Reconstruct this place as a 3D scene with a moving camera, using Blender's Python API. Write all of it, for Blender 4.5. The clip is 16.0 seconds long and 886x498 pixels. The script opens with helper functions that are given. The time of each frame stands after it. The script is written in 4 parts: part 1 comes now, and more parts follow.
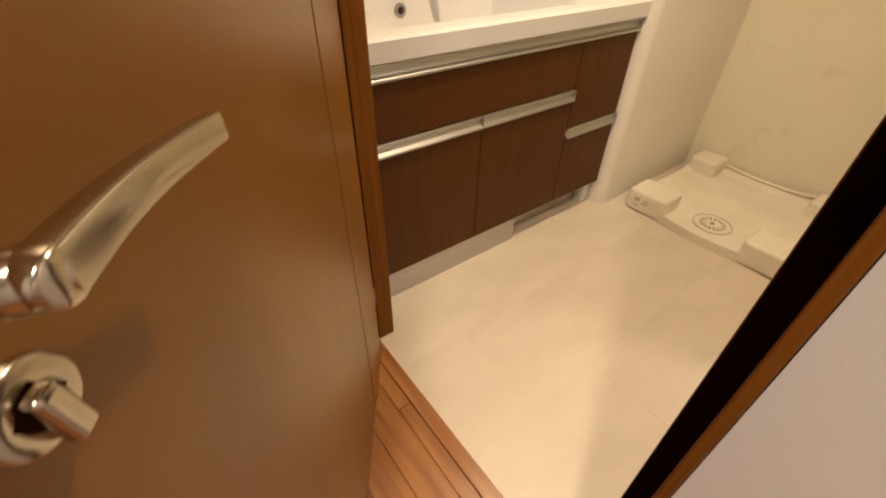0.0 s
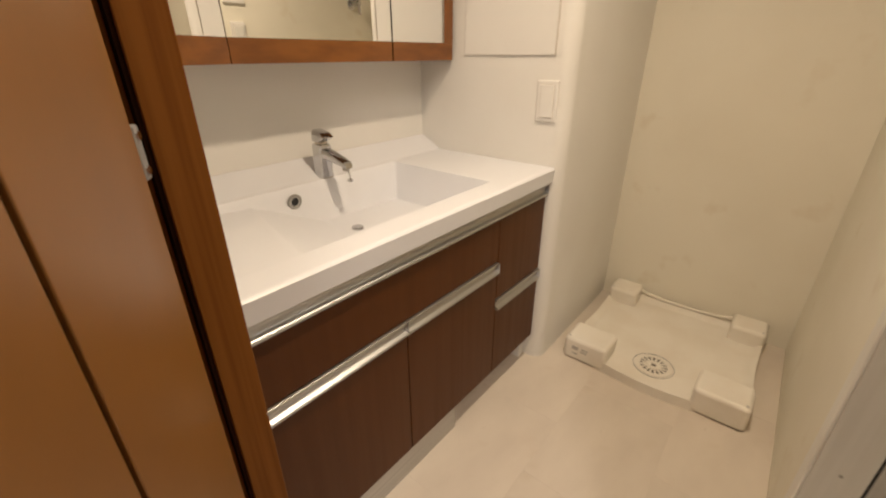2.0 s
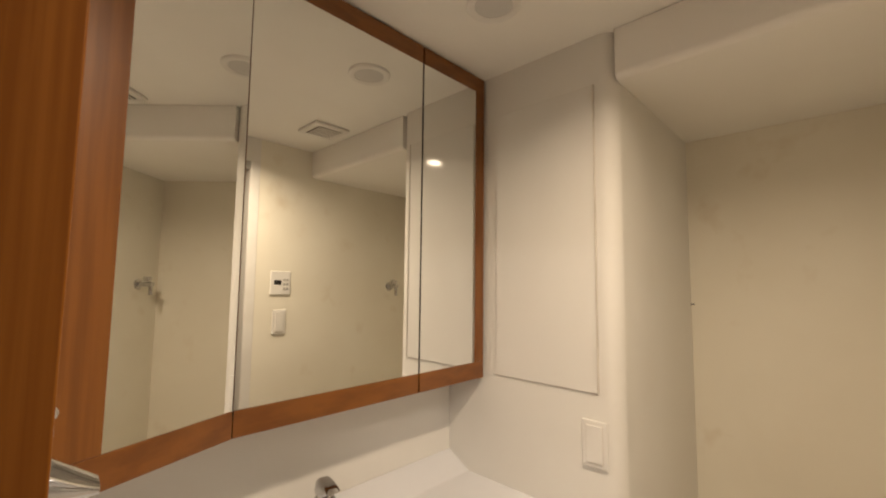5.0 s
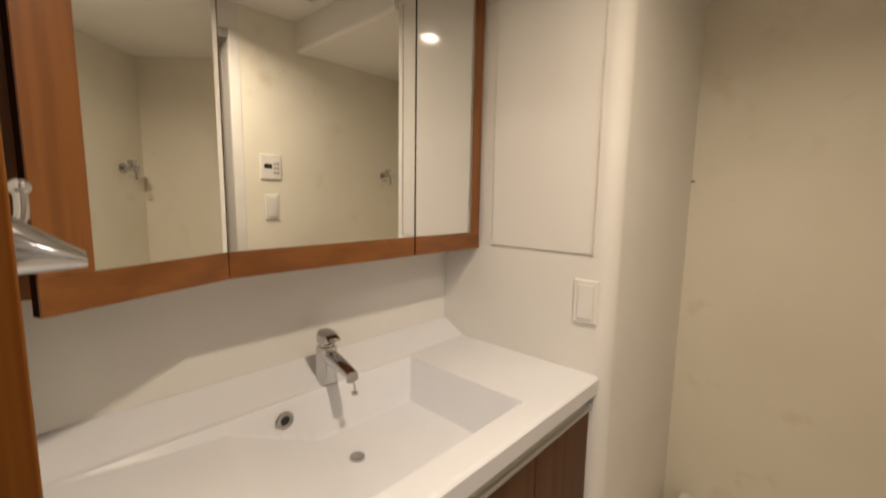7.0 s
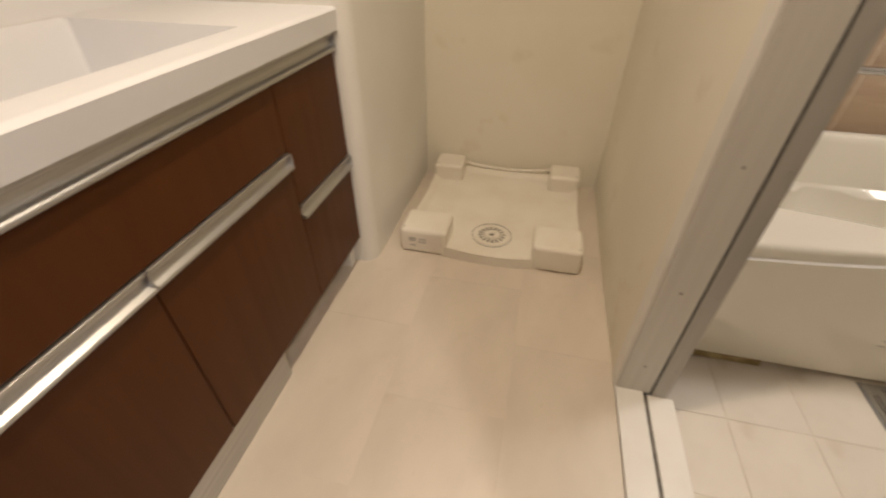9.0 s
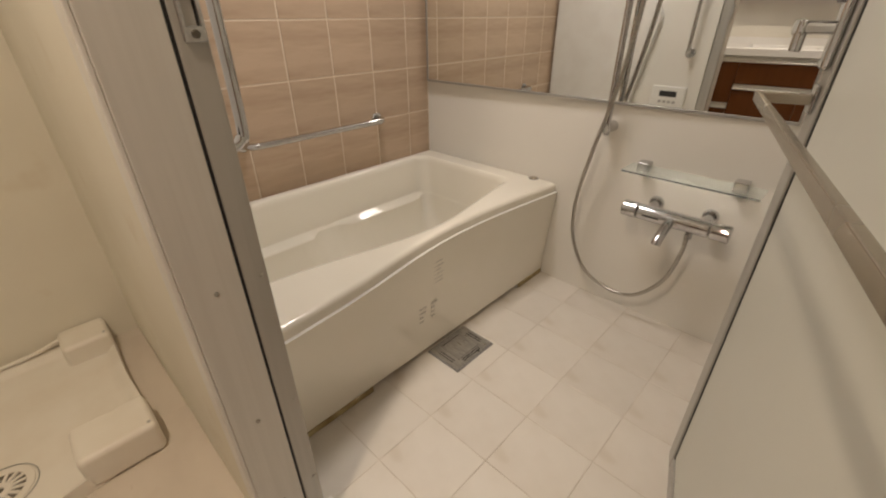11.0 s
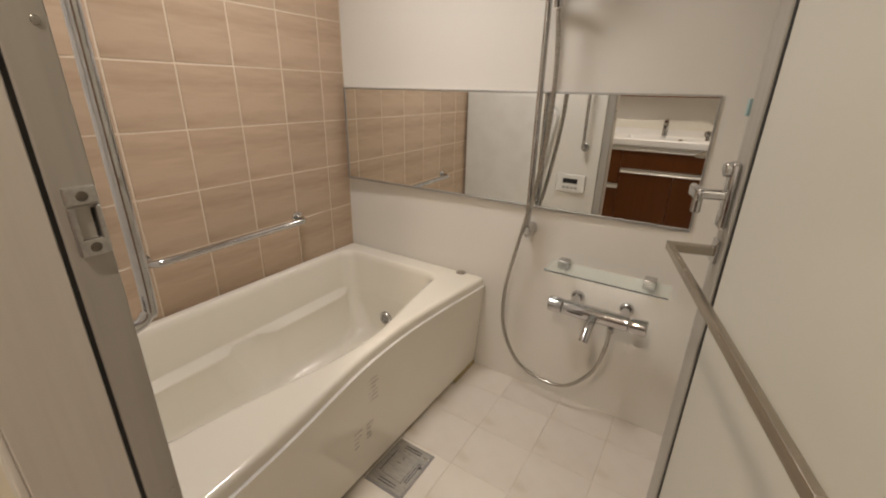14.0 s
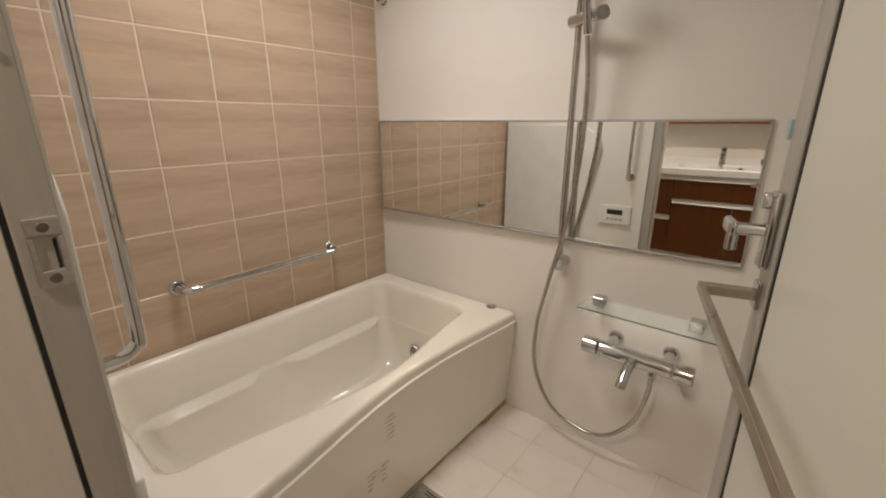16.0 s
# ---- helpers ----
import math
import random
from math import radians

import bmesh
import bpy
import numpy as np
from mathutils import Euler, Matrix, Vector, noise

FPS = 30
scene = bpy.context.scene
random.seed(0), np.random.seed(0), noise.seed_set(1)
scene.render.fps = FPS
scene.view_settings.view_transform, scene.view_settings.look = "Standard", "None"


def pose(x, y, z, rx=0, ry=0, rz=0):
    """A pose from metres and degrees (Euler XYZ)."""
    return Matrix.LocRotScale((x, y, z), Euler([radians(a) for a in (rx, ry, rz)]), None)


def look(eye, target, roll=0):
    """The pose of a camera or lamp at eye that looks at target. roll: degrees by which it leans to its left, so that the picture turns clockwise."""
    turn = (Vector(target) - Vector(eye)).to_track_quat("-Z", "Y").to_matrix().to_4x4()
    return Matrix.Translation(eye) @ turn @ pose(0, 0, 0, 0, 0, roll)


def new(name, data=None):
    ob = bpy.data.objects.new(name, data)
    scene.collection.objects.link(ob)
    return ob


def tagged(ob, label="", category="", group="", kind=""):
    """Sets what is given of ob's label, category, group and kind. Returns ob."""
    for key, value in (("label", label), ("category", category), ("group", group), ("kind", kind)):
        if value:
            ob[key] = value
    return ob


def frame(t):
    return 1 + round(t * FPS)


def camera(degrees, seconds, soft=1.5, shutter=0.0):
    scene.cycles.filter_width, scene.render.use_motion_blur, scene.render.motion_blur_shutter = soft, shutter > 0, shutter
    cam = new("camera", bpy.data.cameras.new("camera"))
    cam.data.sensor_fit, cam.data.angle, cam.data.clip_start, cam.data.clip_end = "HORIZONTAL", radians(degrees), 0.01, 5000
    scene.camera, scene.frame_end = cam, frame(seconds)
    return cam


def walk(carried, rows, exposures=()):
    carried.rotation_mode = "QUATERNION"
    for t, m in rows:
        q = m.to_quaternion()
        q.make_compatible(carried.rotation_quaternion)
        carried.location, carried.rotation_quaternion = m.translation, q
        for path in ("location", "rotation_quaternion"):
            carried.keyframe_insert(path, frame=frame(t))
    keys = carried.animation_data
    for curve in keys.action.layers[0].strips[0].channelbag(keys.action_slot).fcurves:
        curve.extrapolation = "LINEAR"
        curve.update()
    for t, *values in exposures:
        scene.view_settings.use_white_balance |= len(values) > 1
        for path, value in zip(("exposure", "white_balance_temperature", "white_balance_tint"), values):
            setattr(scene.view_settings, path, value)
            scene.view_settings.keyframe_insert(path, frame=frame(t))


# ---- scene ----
cam = camera(93.5, 16.0, soft=2.05, shutter=0.22)
PATH = [
    (0, (0.119, 0.0, 0.975), (1.065, 1.24, -0.277), 1.0),
    (0.5, (0.167, 0.065, 1.022), (1.264, 1.24, -0.167), -0.7),
    (1, (0.229, 0.142, 1.054), (1.462, 1.24, -0.074), -2.0),
    (1.5, (0.266, 0.205, 1.08), (1.599, 1.28, 0.047), -1.5),
    (2, (0.321, 0.259, 1.108), (1.717, 1.414, 0.261), -0.1),
    (2.5, (0.398, 0.289, 1.108), (1.751, 1.596, 0.428), -0.4),
    (3, (0.42, 0.342, 1.16), (1.79, 1.725, 0.701), 0.2),
    (3.5, (0.445, 0.364, 1.232), (1.833, 1.782, 0.996), 1.6),
    (4, (0.464, 0.387, 1.282), (1.889, 1.782, 1.268), 2.4),
    (4.2, (0.475, 0.385, 1.317), (1.901, 1.782, 1.36), 1.9),
    (6.3, (0.478, 0.383, 1.418), (1.947, 1.726, 1.616), -0.3),
    (6.5, (0.501, 0.393, 1.397), (1.965, 1.755, 1.438), -0.4),
    (7, (0.497, 0.405, 1.256), (1.946, 1.76, 1.004), 0.9),
    (7.5, (0.493, 0.408, 1.13), (1.899, 1.7, 0.536), 1.5),
    (8, (0.5, 0.392, 1.032), (1.858, 1.57, 0.157), 1.3),
    (8.5, (0.511, 0.38, 0.964), (1.894, 1.314, -0.138), -0.4),
    (9, (0.563, 0.336, 0.928), (2.095, 0.69, -0.308), 0.3),
    (9.5, (0.578, 0.253, 0.959), (2.139, -0.114, -0.236), 2.8),
    (9.9, (0.621, 0.211, 0.977), (2.028, -0.57, -0.212), 3.5),
    (10, (0.627, 0.2, 0.977), (1.992, -0.66, -0.205), 3.8),
    (10.2, (0.648, 0.175, 0.971), (1.921, -0.825, -0.204), 3.8),
    (12.3, (0.691, 0.123, 1.055), (1.861, -1.288, 0.257), -2.6),
    (12.5, (0.716, 0.13, 1.09), (1.835, -1.31, 0.269), -2.5),
    (13, (0.719, 0.104, 1.105), (1.715, -1.437, 0.308), -1.4),
    (13.5, (0.733, 0.106, 1.108), (1.804, -1.389, 0.322), -0.9),
    (14, (0.762, 0.082, 1.112), (1.755, -1.5, 0.397), 1.2),
    (14.5, (0.752, 0.061, 1.113), (1.726, -1.537, 0.41), 1.8),
    (15, (0.747, 0.044, 1.109), (1.783, -1.534, 0.445), 0.8),
    (15.5, (0.735, 0.02, 1.108), (1.958, -1.435, 0.487), 0.3),
    (16, (0.721, -0.004, 1.105), (1.932, -1.485, 0.524), -0.1),
]
EXPOSURES = [(0.0, 0.29, 7900, 10), (0.5, 0.22, 7250, 10), (1.5, 0.14, 6700, 10), (2.5, 0.05, 6450, 10), (3.2, 0.0, 6350, 10), (4.2, -0.03, 6700, 10), (7.0, -0.10, 6250, 10), (8.0, -0.06, 6250, 10),
             (9.0, 0.06, 6400, 10), (10.1, -0.09, 6400, 10), (12.5, -0.10, 6150, 10), (16.0, -0.13, 6150, 10)]
walk(cam, [(t, look(eye, target, roll)) for t, eye, target, roll in PATH], EXPOSURES)

# ---- world and lights ----
world = bpy.data.worlds.new("world")
world.use_nodes = True
world.node_tree.nodes["Background"].inputs[0].default_value = (0.02, 0.018, 0.015, 1)
world.node_tree.nodes["Background"].inputs[1].default_value = 0.3
scene.world = world
WARM = (1.0, 0.80, 0.585)


def lamp(name, place, size, watts, colour=WARM, spread=170):
    data = bpy.data.lights.new(name, "AREA")
    data.shape, data.size, data.energy, data.color = "DISK", size, watts, colour
    data.spread = radians(spread)
    ob = new(name, data)
    ob.matrix_basis = pose(*place)
    return ob


lamp("washroom_downlight_lamp", (1.016, 0.44, 2.086), 0.078, 12.3, spread=152)
lamp("bathroom_ceiling_lamp", (1.66, -0.74, 1.962), 0.34, 6.75, (1.0, 0.90, 0.81), 146)
lamp("hall_ceiling_lamp", (-0.45, -0.42, 2.33), 0.12, 22.0, (1.0, 0.87, 0.76))


# ---- materials ----
def nodes_of(name):
    m = bpy.data.materials.new(name)
    m.use_nodes = True
    n = m.node_tree.nodes
    return m, n, m.node_tree.links, n["Principled BSDF"]


def surface(name, colour, rough=0.5, metal=0.0, second=None, scale=(3, 3, 3), detail=4.0, low=0.4, high=0.62,
            bump=0.0, bump_scale=200.0, rough_var=0.0, coat=0.0, random_tone=0.0, speck=None):
    """Two tones mixed by stretched noise, fine relief, uneven gloss."""
    m, n, link, b = nodes_of(name)
    co = n.new("ShaderNodeTexCoord")
    mp = n.new("ShaderNodeMapping")
    mp.inputs["Scale"].default_value = scale
    link.new(co.outputs["Object"], mp.inputs[0])
    tx = n.new("ShaderNodeTexNoise")
    tx.inputs["Scale"].default_value, tx.inputs["Detail"].default_value = 1.0, detail
    link.new(mp.outputs[0], tx.inputs["Vector"])
    rp = n.new("ShaderNodeMapRange")
    rp.inputs[1].default_value, rp.inputs[2].default_value = low, high
    link.new(tx.outputs["Fac"], rp.inputs[0])
    mx = n.new("ShaderNodeMix")
    mx.data_type = "RGBA"
    mx.inputs[6].default_value = (*colour, 1)
    mx.inputs[7].default_value = (*(second or colour), 1)
    link.new(rp.outputs[0], mx.inputs[0])
    out = mx.outputs[2]
    if speck:
        t2 = n.new("ShaderNodeTexNoise")
        t2.inputs["Scale"].default_value, t2.inputs["Detail"].default_value = speck[0], 3.0
        link.new(co.outputs["Object"], t2.inputs["Vector"])
        r2 = n.new("ShaderNodeMapRange")
        r2.inputs[1].default_value, r2.inputs[2].default_value = speck[1], speck[2]
        link.new(t2.outputs["Fac"], r2.inputs[0])
        m2 = n.new("ShaderNodeMix")
        m2.data_type = "RGBA"
        m2.inputs[7].default_value = (*speck[3], 1)
        link.new(r2.outputs[0], m2.inputs[0])
        link.new(out, m2.inputs[6])
        out = m2.outputs[2]
    if random_tone:
        oi = n.new("ShaderNodeObjectInfo")
        rr = n.new("ShaderNodeMapRange")
        rr.inputs[3].default_value, rr.inputs[4].default_value = 1 - random_tone, 1 + random_tone
        link.new(oi.outputs["Random"], rr.inputs[0])
        hs = n.new("ShaderNodeHueSaturation")
        link.new(rr.outputs[0], hs.inputs["Value"])
        link.new(out, hs.inputs["Color"])
        out = hs.outputs[0]
    link.new(out, b.inputs["Base Color"])
    b.inputs["Metallic"].default_value, b.inputs["Roughness"].default_value = metal, rough
    b.inputs["Coat Weight"].default_value = coat
    if rough_var:
        r3 = n.new("ShaderNodeMapRange")
        r3.inputs[1].default_value, r3.inputs[2].default_value = 0.3, 0.7
        r3.inputs[3].default_value, r3.inputs[4].default_value = rough - rough_var, rough + rough_var
        link.new(tx.outputs["Fac"], r3.inputs[0])
        link.new(r3.outputs[0], b.inputs["Roughness"])
    if bump:
        tb = n.new("ShaderNodeTexNoise")
        tb.inputs["Scale"].default_value, tb.inputs["Detail"].default_value = bump_scale, 3.0
        link.new(co.outputs["Object"], tb.inputs["Vector"])
        bp = n.new("ShaderNodeBump")
        bp.inputs["Strength"].default_value, bp.inputs["Distance"].default_value = bump, 0.002
        link.new(tb.outputs["Fac"], bp.inputs["Height"])
        link.new(bp.outputs[0], b.inputs["Normal"])
    return m


def glowing(name, colour, strength):
    m, n, link, b = nodes_of(name)
    b.inputs["Emission Color"].default_value = (*colour, 1)
    b.inputs["Emission Strength"].default_value = strength
    b.inputs["Base Color"].default_value = (0.8, 0.8, 0.8, 1)
    return m


WALLPAPER = surface("white wallpaper", (0.765, 0.75, 0.71), 0.75, second=(0.73, 0.71, 0.665), scale=(2, 2, 2), bump=0.25, bump_scale=420)
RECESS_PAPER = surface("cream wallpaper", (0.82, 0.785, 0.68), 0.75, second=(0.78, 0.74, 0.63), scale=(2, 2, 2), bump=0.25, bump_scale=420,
                       speck=(6, 0.62, 0.80, (0.70, 0.63, 0.50)))
CEILING = surface("white ceiling paper", (0.86, 0.845, 0.80), 0.8, second=(0.83, 0.81, 0.765), scale=(2, 2, 2), bump=0.2, bump_scale=380)
HALL_PAPER = surface("grey white hall wallpaper", (0.70, 0.69, 0.71), 0.8, second=(0.66, 0.65, 0.67), bump=0.10, bump_scale=400)
PARTITION_PANEL = surface("white laminate panel", (0.755, 0.74, 0.70), 0.07, second=(0.735, 0.715, 0.675), scale=(3, 3, 1))
PARTITION_PANEL.node_tree.nodes["Principled BSDF"].inputs["Specular IOR Level"].default_value = 0.3
PALE_LINE = surface("pale grey edge", (0.66, 0.62, 0.56), 0.5, second=(0.56, 0.52, 0.46), scale=(9, 9, 9))
VINYL = surface("beige vinyl floor tile", (0.68, 0.61, 0.52), 0.36, second=(0.60, 0.53, 0.45), scale=(4, 9, 3), detail=7, low=0.3, high=0.75,
                bump=0.12, bump_scale=160, rough_var=0.10, random_tone=0.02, speck=(5, 0.58, 0.86, (0.55, 0.465, 0.37)))
GROUT_DARK = surface("floor joint", (0.67, 0.60, 0.51), 0.6, second=(0.60, 0.53, 0.45), scale=(20, 20, 20))
HALL_WOOD = surface("reddish brown floor board", (0.36, 0.155, 0.058), 0.3, second=(0.23, 0.088, 0.030), scale=(38, 2.2, 8), bump=0.1,
                    bump_scale=120, coat=0.2, random_tone=0.15)
DOOR_WOOD = surface("orange brown door veneer", (0.225, 0.096, 0.019), 0.33, second=(0.178, 0.073, 0.0135), scale=(6, 6, 2.2), detail=7, low=0.3, high=0.7,
                    bump=0.02, bump_scale=90, rough_var=0.02)
FRAME_WOOD = surface("red brown door frame veneer", (0.20, 0.076, 0.014), 0.5, second=(0.155, 0.054, 0.009), scale=(110, 110, 2.2), detail=5,
                     bump=0.08, bump_scale=90)
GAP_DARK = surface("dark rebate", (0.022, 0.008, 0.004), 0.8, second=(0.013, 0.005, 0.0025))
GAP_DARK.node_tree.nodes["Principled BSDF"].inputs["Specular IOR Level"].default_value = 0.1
CABINET_WOOD = surface("red brown mirror frame wood", (0.215, 0.078, 0.015), 0.36, second=(0.155, 0.052, 0.009), scale=(9, 30, 34), detail=5,
                       bump=0.06, bump_scale=110)
STILE_WOOD = surface("red brown upright wood", (0.215, 0.078, 0.015), 0.36, second=(0.165, 0.056, 0.010), scale=(70, 70, 3), detail=5,
                     bump=0.06, bump_scale=110)
VANITY_WOOD = surface("dark brown laminate", (0.086, 0.029, 0.0072), 0.38, second=(0.079, 0.0262, 0.0064), scale=(50, 50, 2.0), detail=5,
                      bump=0.05, bump_scale=140, rough_var=0.06)
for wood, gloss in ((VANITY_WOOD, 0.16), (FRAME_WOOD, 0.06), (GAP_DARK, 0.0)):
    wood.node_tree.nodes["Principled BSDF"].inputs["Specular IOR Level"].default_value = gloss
CARCASS = surface("grey cabinet board", (0.45, 0.42, 0.38), 0.6)
COUNTER = surface("white cast resin counter", (0.745, 0.755, 0.785), 0.36, second=(0.725, 0.735, 0.765), scale=(4, 4, 4))
CHROME = surface("polished chrome", (0.60, 0.60, 0.605), 0.10, 1.0, second=(0.54, 0.54, 0.545), scale=(30, 30, 30), rough_var=0.04)
SATIN_CHROME = surface("satin nickel", (0.58, 0.52, 0.43), 0.15, 1.0, second=(0.54, 0.49, 0.41), scale=(30, 30, 30), rough_var=0.06)
ALU = surface("brushed aluminium", (0.53, 0.53, 0.52), 0.42, 1.0, second=(0.47, 0.47, 0.47), scale=(2, 240, 240), rough_var=0.06)
ALU_FRAME = surface("silver grey anodised frame", (0.44, 0.425, 0.395), 0.34, 0.3, second=(0.40, 0.385, 0.355), scale=(60, 60, 2), bump=0.04)
POST_GREY = surface("pale grey coated frame", (0.66, 0.64, 0.60), 0.40, 0.1, second=(0.62, 0.60, 0.56), scale=(60, 60, 2), bump=0.04)
STEEL = surface("stainless steel grate", (0.46, 0.445, 0.415), 0.36, 0.95, second=(0.37, 0.355, 0.33), scale=(30, 120, 30), rough_var=0.1)
MIRROR = surface("mirror glass", (0.92, 0.93, 0.91), 0.008, 1.0)
PLASTIC = surface("white plastic", (0.78, 0.765, 0.73), 0.35, second=(0.74, 0.72, 0.68), scale=(8, 8, 8))
PAN = surface("ivory plastic tray", (0.84, 0.80, 0.72), 0.38, second=(0.80, 0.75, 0.66), scale=(7, 7, 7), bump=0.08, bump_scale=220, rough_var=0.06)
GREY_PLASTIC = surface("grey plastic", (0.42, 0.41, 0.39), 0.4, second=(0.36, 0.35, 0.33))
HOLE_GREY = surface("shadow grey metal", (0.30, 0.295, 0.29), 0.5, 0.3, second=(0.24, 0.235, 0.23))
HOLE_DARK = surface("dark grey plastic", (0.17, 0.15, 0.12), 0.5, second=(0.10, 0.088, 0.07), scale=(60, 60, 60))
DARK = surface("black rubber seal", (0.012, 0.012, 0.012), 0.6, second=(0.02, 0.02, 0.02))
FAINT_PRINT = surface("faint grey printing", (0.40, 0.375, 0.34), 0.6, second=(0.58, 0.55, 0.50), scale=(140, 140, 140), low=0.3, high=0.7)
BATH_PANEL = surface("white bathroom wall panel", (0.77, 0.742, 0.685), 0.30, second=(0.745, 0.717, 0.66), scale=(1.5, 1.5, 1.5), detail=1.5, rough_var=0.02)
TUB = surface("ivory white bathtub resin", (0.84, 0.80, 0.705), 0.11, second=(0.82, 0.78, 0.68), scale=(3, 3, 3), coat=0.3)
WALL_TILE = surface("beige streaked wall tile", (0.54, 0.41, 0.295), 0.33, second=(0.44, 0.32, 0.22), scale=(6, 4, 24), detail=5, low=0.38, high=0.66,
                    bump=0.08, bump_scale=130, random_tone=0.05, rough_var=0.06)
GROUT = surface("pale tile joint", (0.73, 0.635, 0.51), 0.8, second=(0.68, 0.585, 0.46), scale=(20, 20, 20))
BATH_TILE = surface("off white bath floor tile", (0.70, 0.655, 0.59), 0.42, second=(0.61, 0.555, 0.48), scale=(5, 5, 5), low=0.42, high=0.75,
                    bump=0.2, bump_scale=260, random_tone=0.03, rough_var=0.08, speck=(5, 0.56, 0.80, (0.50, 0.42, 0.31)))
BATH_JOINT = surface("grey floor joint", (0.66, 0.605, 0.53), 0.8, second=(0.54, 0.48, 0.40), scale=(16, 16, 16))
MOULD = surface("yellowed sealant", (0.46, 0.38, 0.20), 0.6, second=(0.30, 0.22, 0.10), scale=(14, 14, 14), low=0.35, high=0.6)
DOOR_PANEL = surface("white door panel", (0.61, 0.61, 0.55), 0.30, second=(0.59, 0.59, 0.53), scale=(2, 2, 2), bump=0.02, bump_scale=60)
RAIL_METAL = surface("satin steel rail", (0.44, 0.395, 0.335), 0.26, 1.0, second=(0.42, 0.375, 0.315), scale=(8, 8, 8), rough_var=0.02)
HOSE_METAL = surface("metal spiral hose", (0.55, 0.53, 0.49), 0.28, 1.0, second=(0.40, 0.38, 0.35), scale=(3, 3, 220), low=0.35, high=0.65)
TEAL = surface("grey teal plastic tab", (0.30, 0.42, 0.43), 0.4, second=(0.26, 0.37, 0.38))
LENS = surface("frosted lamp cover", (0.60, 0.59, 0.57), 0.5, second=(0.55, 0.54, 0.52))
GLOW = glowing("lit lamp cover", (1.0, 0.84, 0.62), 24.0)
BATH_GLOW = glowing("lit bathroom lamp cover", (1.0, 0.90, 0.80), 9.0)


def glass_material():
    m, n, link, b = nodes_of("greenish shelf glass")
    b.inputs["Base Color"].default_value = (0.88, 0.94, 0.93, 1)
    b.inputs["Roughness"].default_value = 0.12
    b.inputs["Transmission Weight"].default_value = 0.95
    b.inputs["IOR"].default_value = 1.18
    return m


GLASS = glass_material()


# ---- builders ----
def mesh_of(bm, name, material):
    me = bpy.data.meshes.new(name)
    bmesh.ops.recalc_face_normals(bm, faces=bm.faces)
    bm.to_mesh(me)
    bm.free()
    me.materials.append(material)
    return me


def shade(me, angle=50):
    """Smooth shading in which large faces keep their own direction."""
    count = len(me.polygons)
    me.polygons.foreach_set("use_smooth", [True] * count)
    if count > 2500:
        me.set_sharp_from_angle(angle=radians(angle))
        return
    limit = math.cos(radians(angle))
    faces = [(p.normal.copy(), p.area) for p in me.polygons]
    at_vertex = [[] for _ in me.vertices]
    for p in me.polygons:
        for v in p.vertices:
            at_vertex[v].append(p.index)
    normals = []
    for p in me.polygons:
        own = faces[p.index][0]
        for v in p.vertices:
            total = Vector()
            for k in at_vertex[v]:
                n, area = faces[k]
                if n.dot(own) > limit:
                    total += n * area
            normals.append(total.normalized() if total.length > 1e-12 else own)
    me.normals_split_custom_set(normals)


def part(name, bm, material, parent=None, label="", smooth=True, kind=""):
    me = mesh_of(bm, name, material)
    if smooth:
        shade(me)
    ob = new(name, me)
    if parent:
        ob.parent = parent
        if parent.type == "EMPTY":
            ob.matrix_parent_inverse = parent.matrix_basis.inverted()
    return tagged(ob, label=label, kind=kind)


def thing(name, place, label, category, group="", kind=""):
    ob = new(name)
    ob.empty_display_size = 0.05
    ob.matrix_basis = pose(*place)
    return tagged(ob, label, category, group, kind)


def box(x0, x1, y0, y1, z0, z1, bevel=0.0, m=None, seg=2, bm=None):
    own = bmesh.new()
    bmesh.ops.create_cube(own, size=1.0)
    for v in own.verts:
        v.co = Vector(((x0 + x1) / 2 + v.co.x * (x1 - x0), (y0 + y1) / 2 + v.co.y * (y1 - y0), (z0 + z1) / 2 + v.co.z * (z1 - z0)))
    if bevel:
        bmesh.ops.bevel(own, geom=own.edges[:], offset=bevel, segments=seg, affect="EDGES", profile=0.5)
    if m is not None:
        own.transform(m)
    return joined(bm, own)


def joined(bm, own):
    if bm is None:
        return own
    me = bpy.data.meshes.new("joining")
    own.to_mesh(me)
    own.free()
    bm.from_mesh(me)
    bpy.data.meshes.remove(me)
    return bm


def rod(a, b, r, r2=None, seg=20, bevel=0.0, bm=None):
    """A round bar from a to b, with softened ends."""
    a, b = Vector(a), Vector(b)
    own = bmesh.new()
    bmesh.ops.create_cone(own, cap_ends=True, segments=seg, radius1=r, radius2=r if r2 is None else r2, depth=(b - a).length)
    if bevel:
        rims = [e for e in own.edges if any(len(f.verts) > 4 for f in e.link_faces)]
        bmesh.ops.bevel(own, geom=rims, offset=bevel, segments=2, affect="EDGES", profile=0.5)
    own.transform(Matrix.Translation((a + b) / 2) @ (b - a).to_track_quat("Z", "Y").to_matrix().to_4x4())
    return joined(bm, own)


def ball(c, r, stretch=(1, 1, 1), bm=None):
    own = bmesh.new()
    bmesh.ops.create_uvsphere(own, u_segments=18, v_segments=12, radius=r)
    own.transform(Matrix.Translation(c) @ Matrix.Diagonal((*stretch, 1)))
    return joined(bm, own)


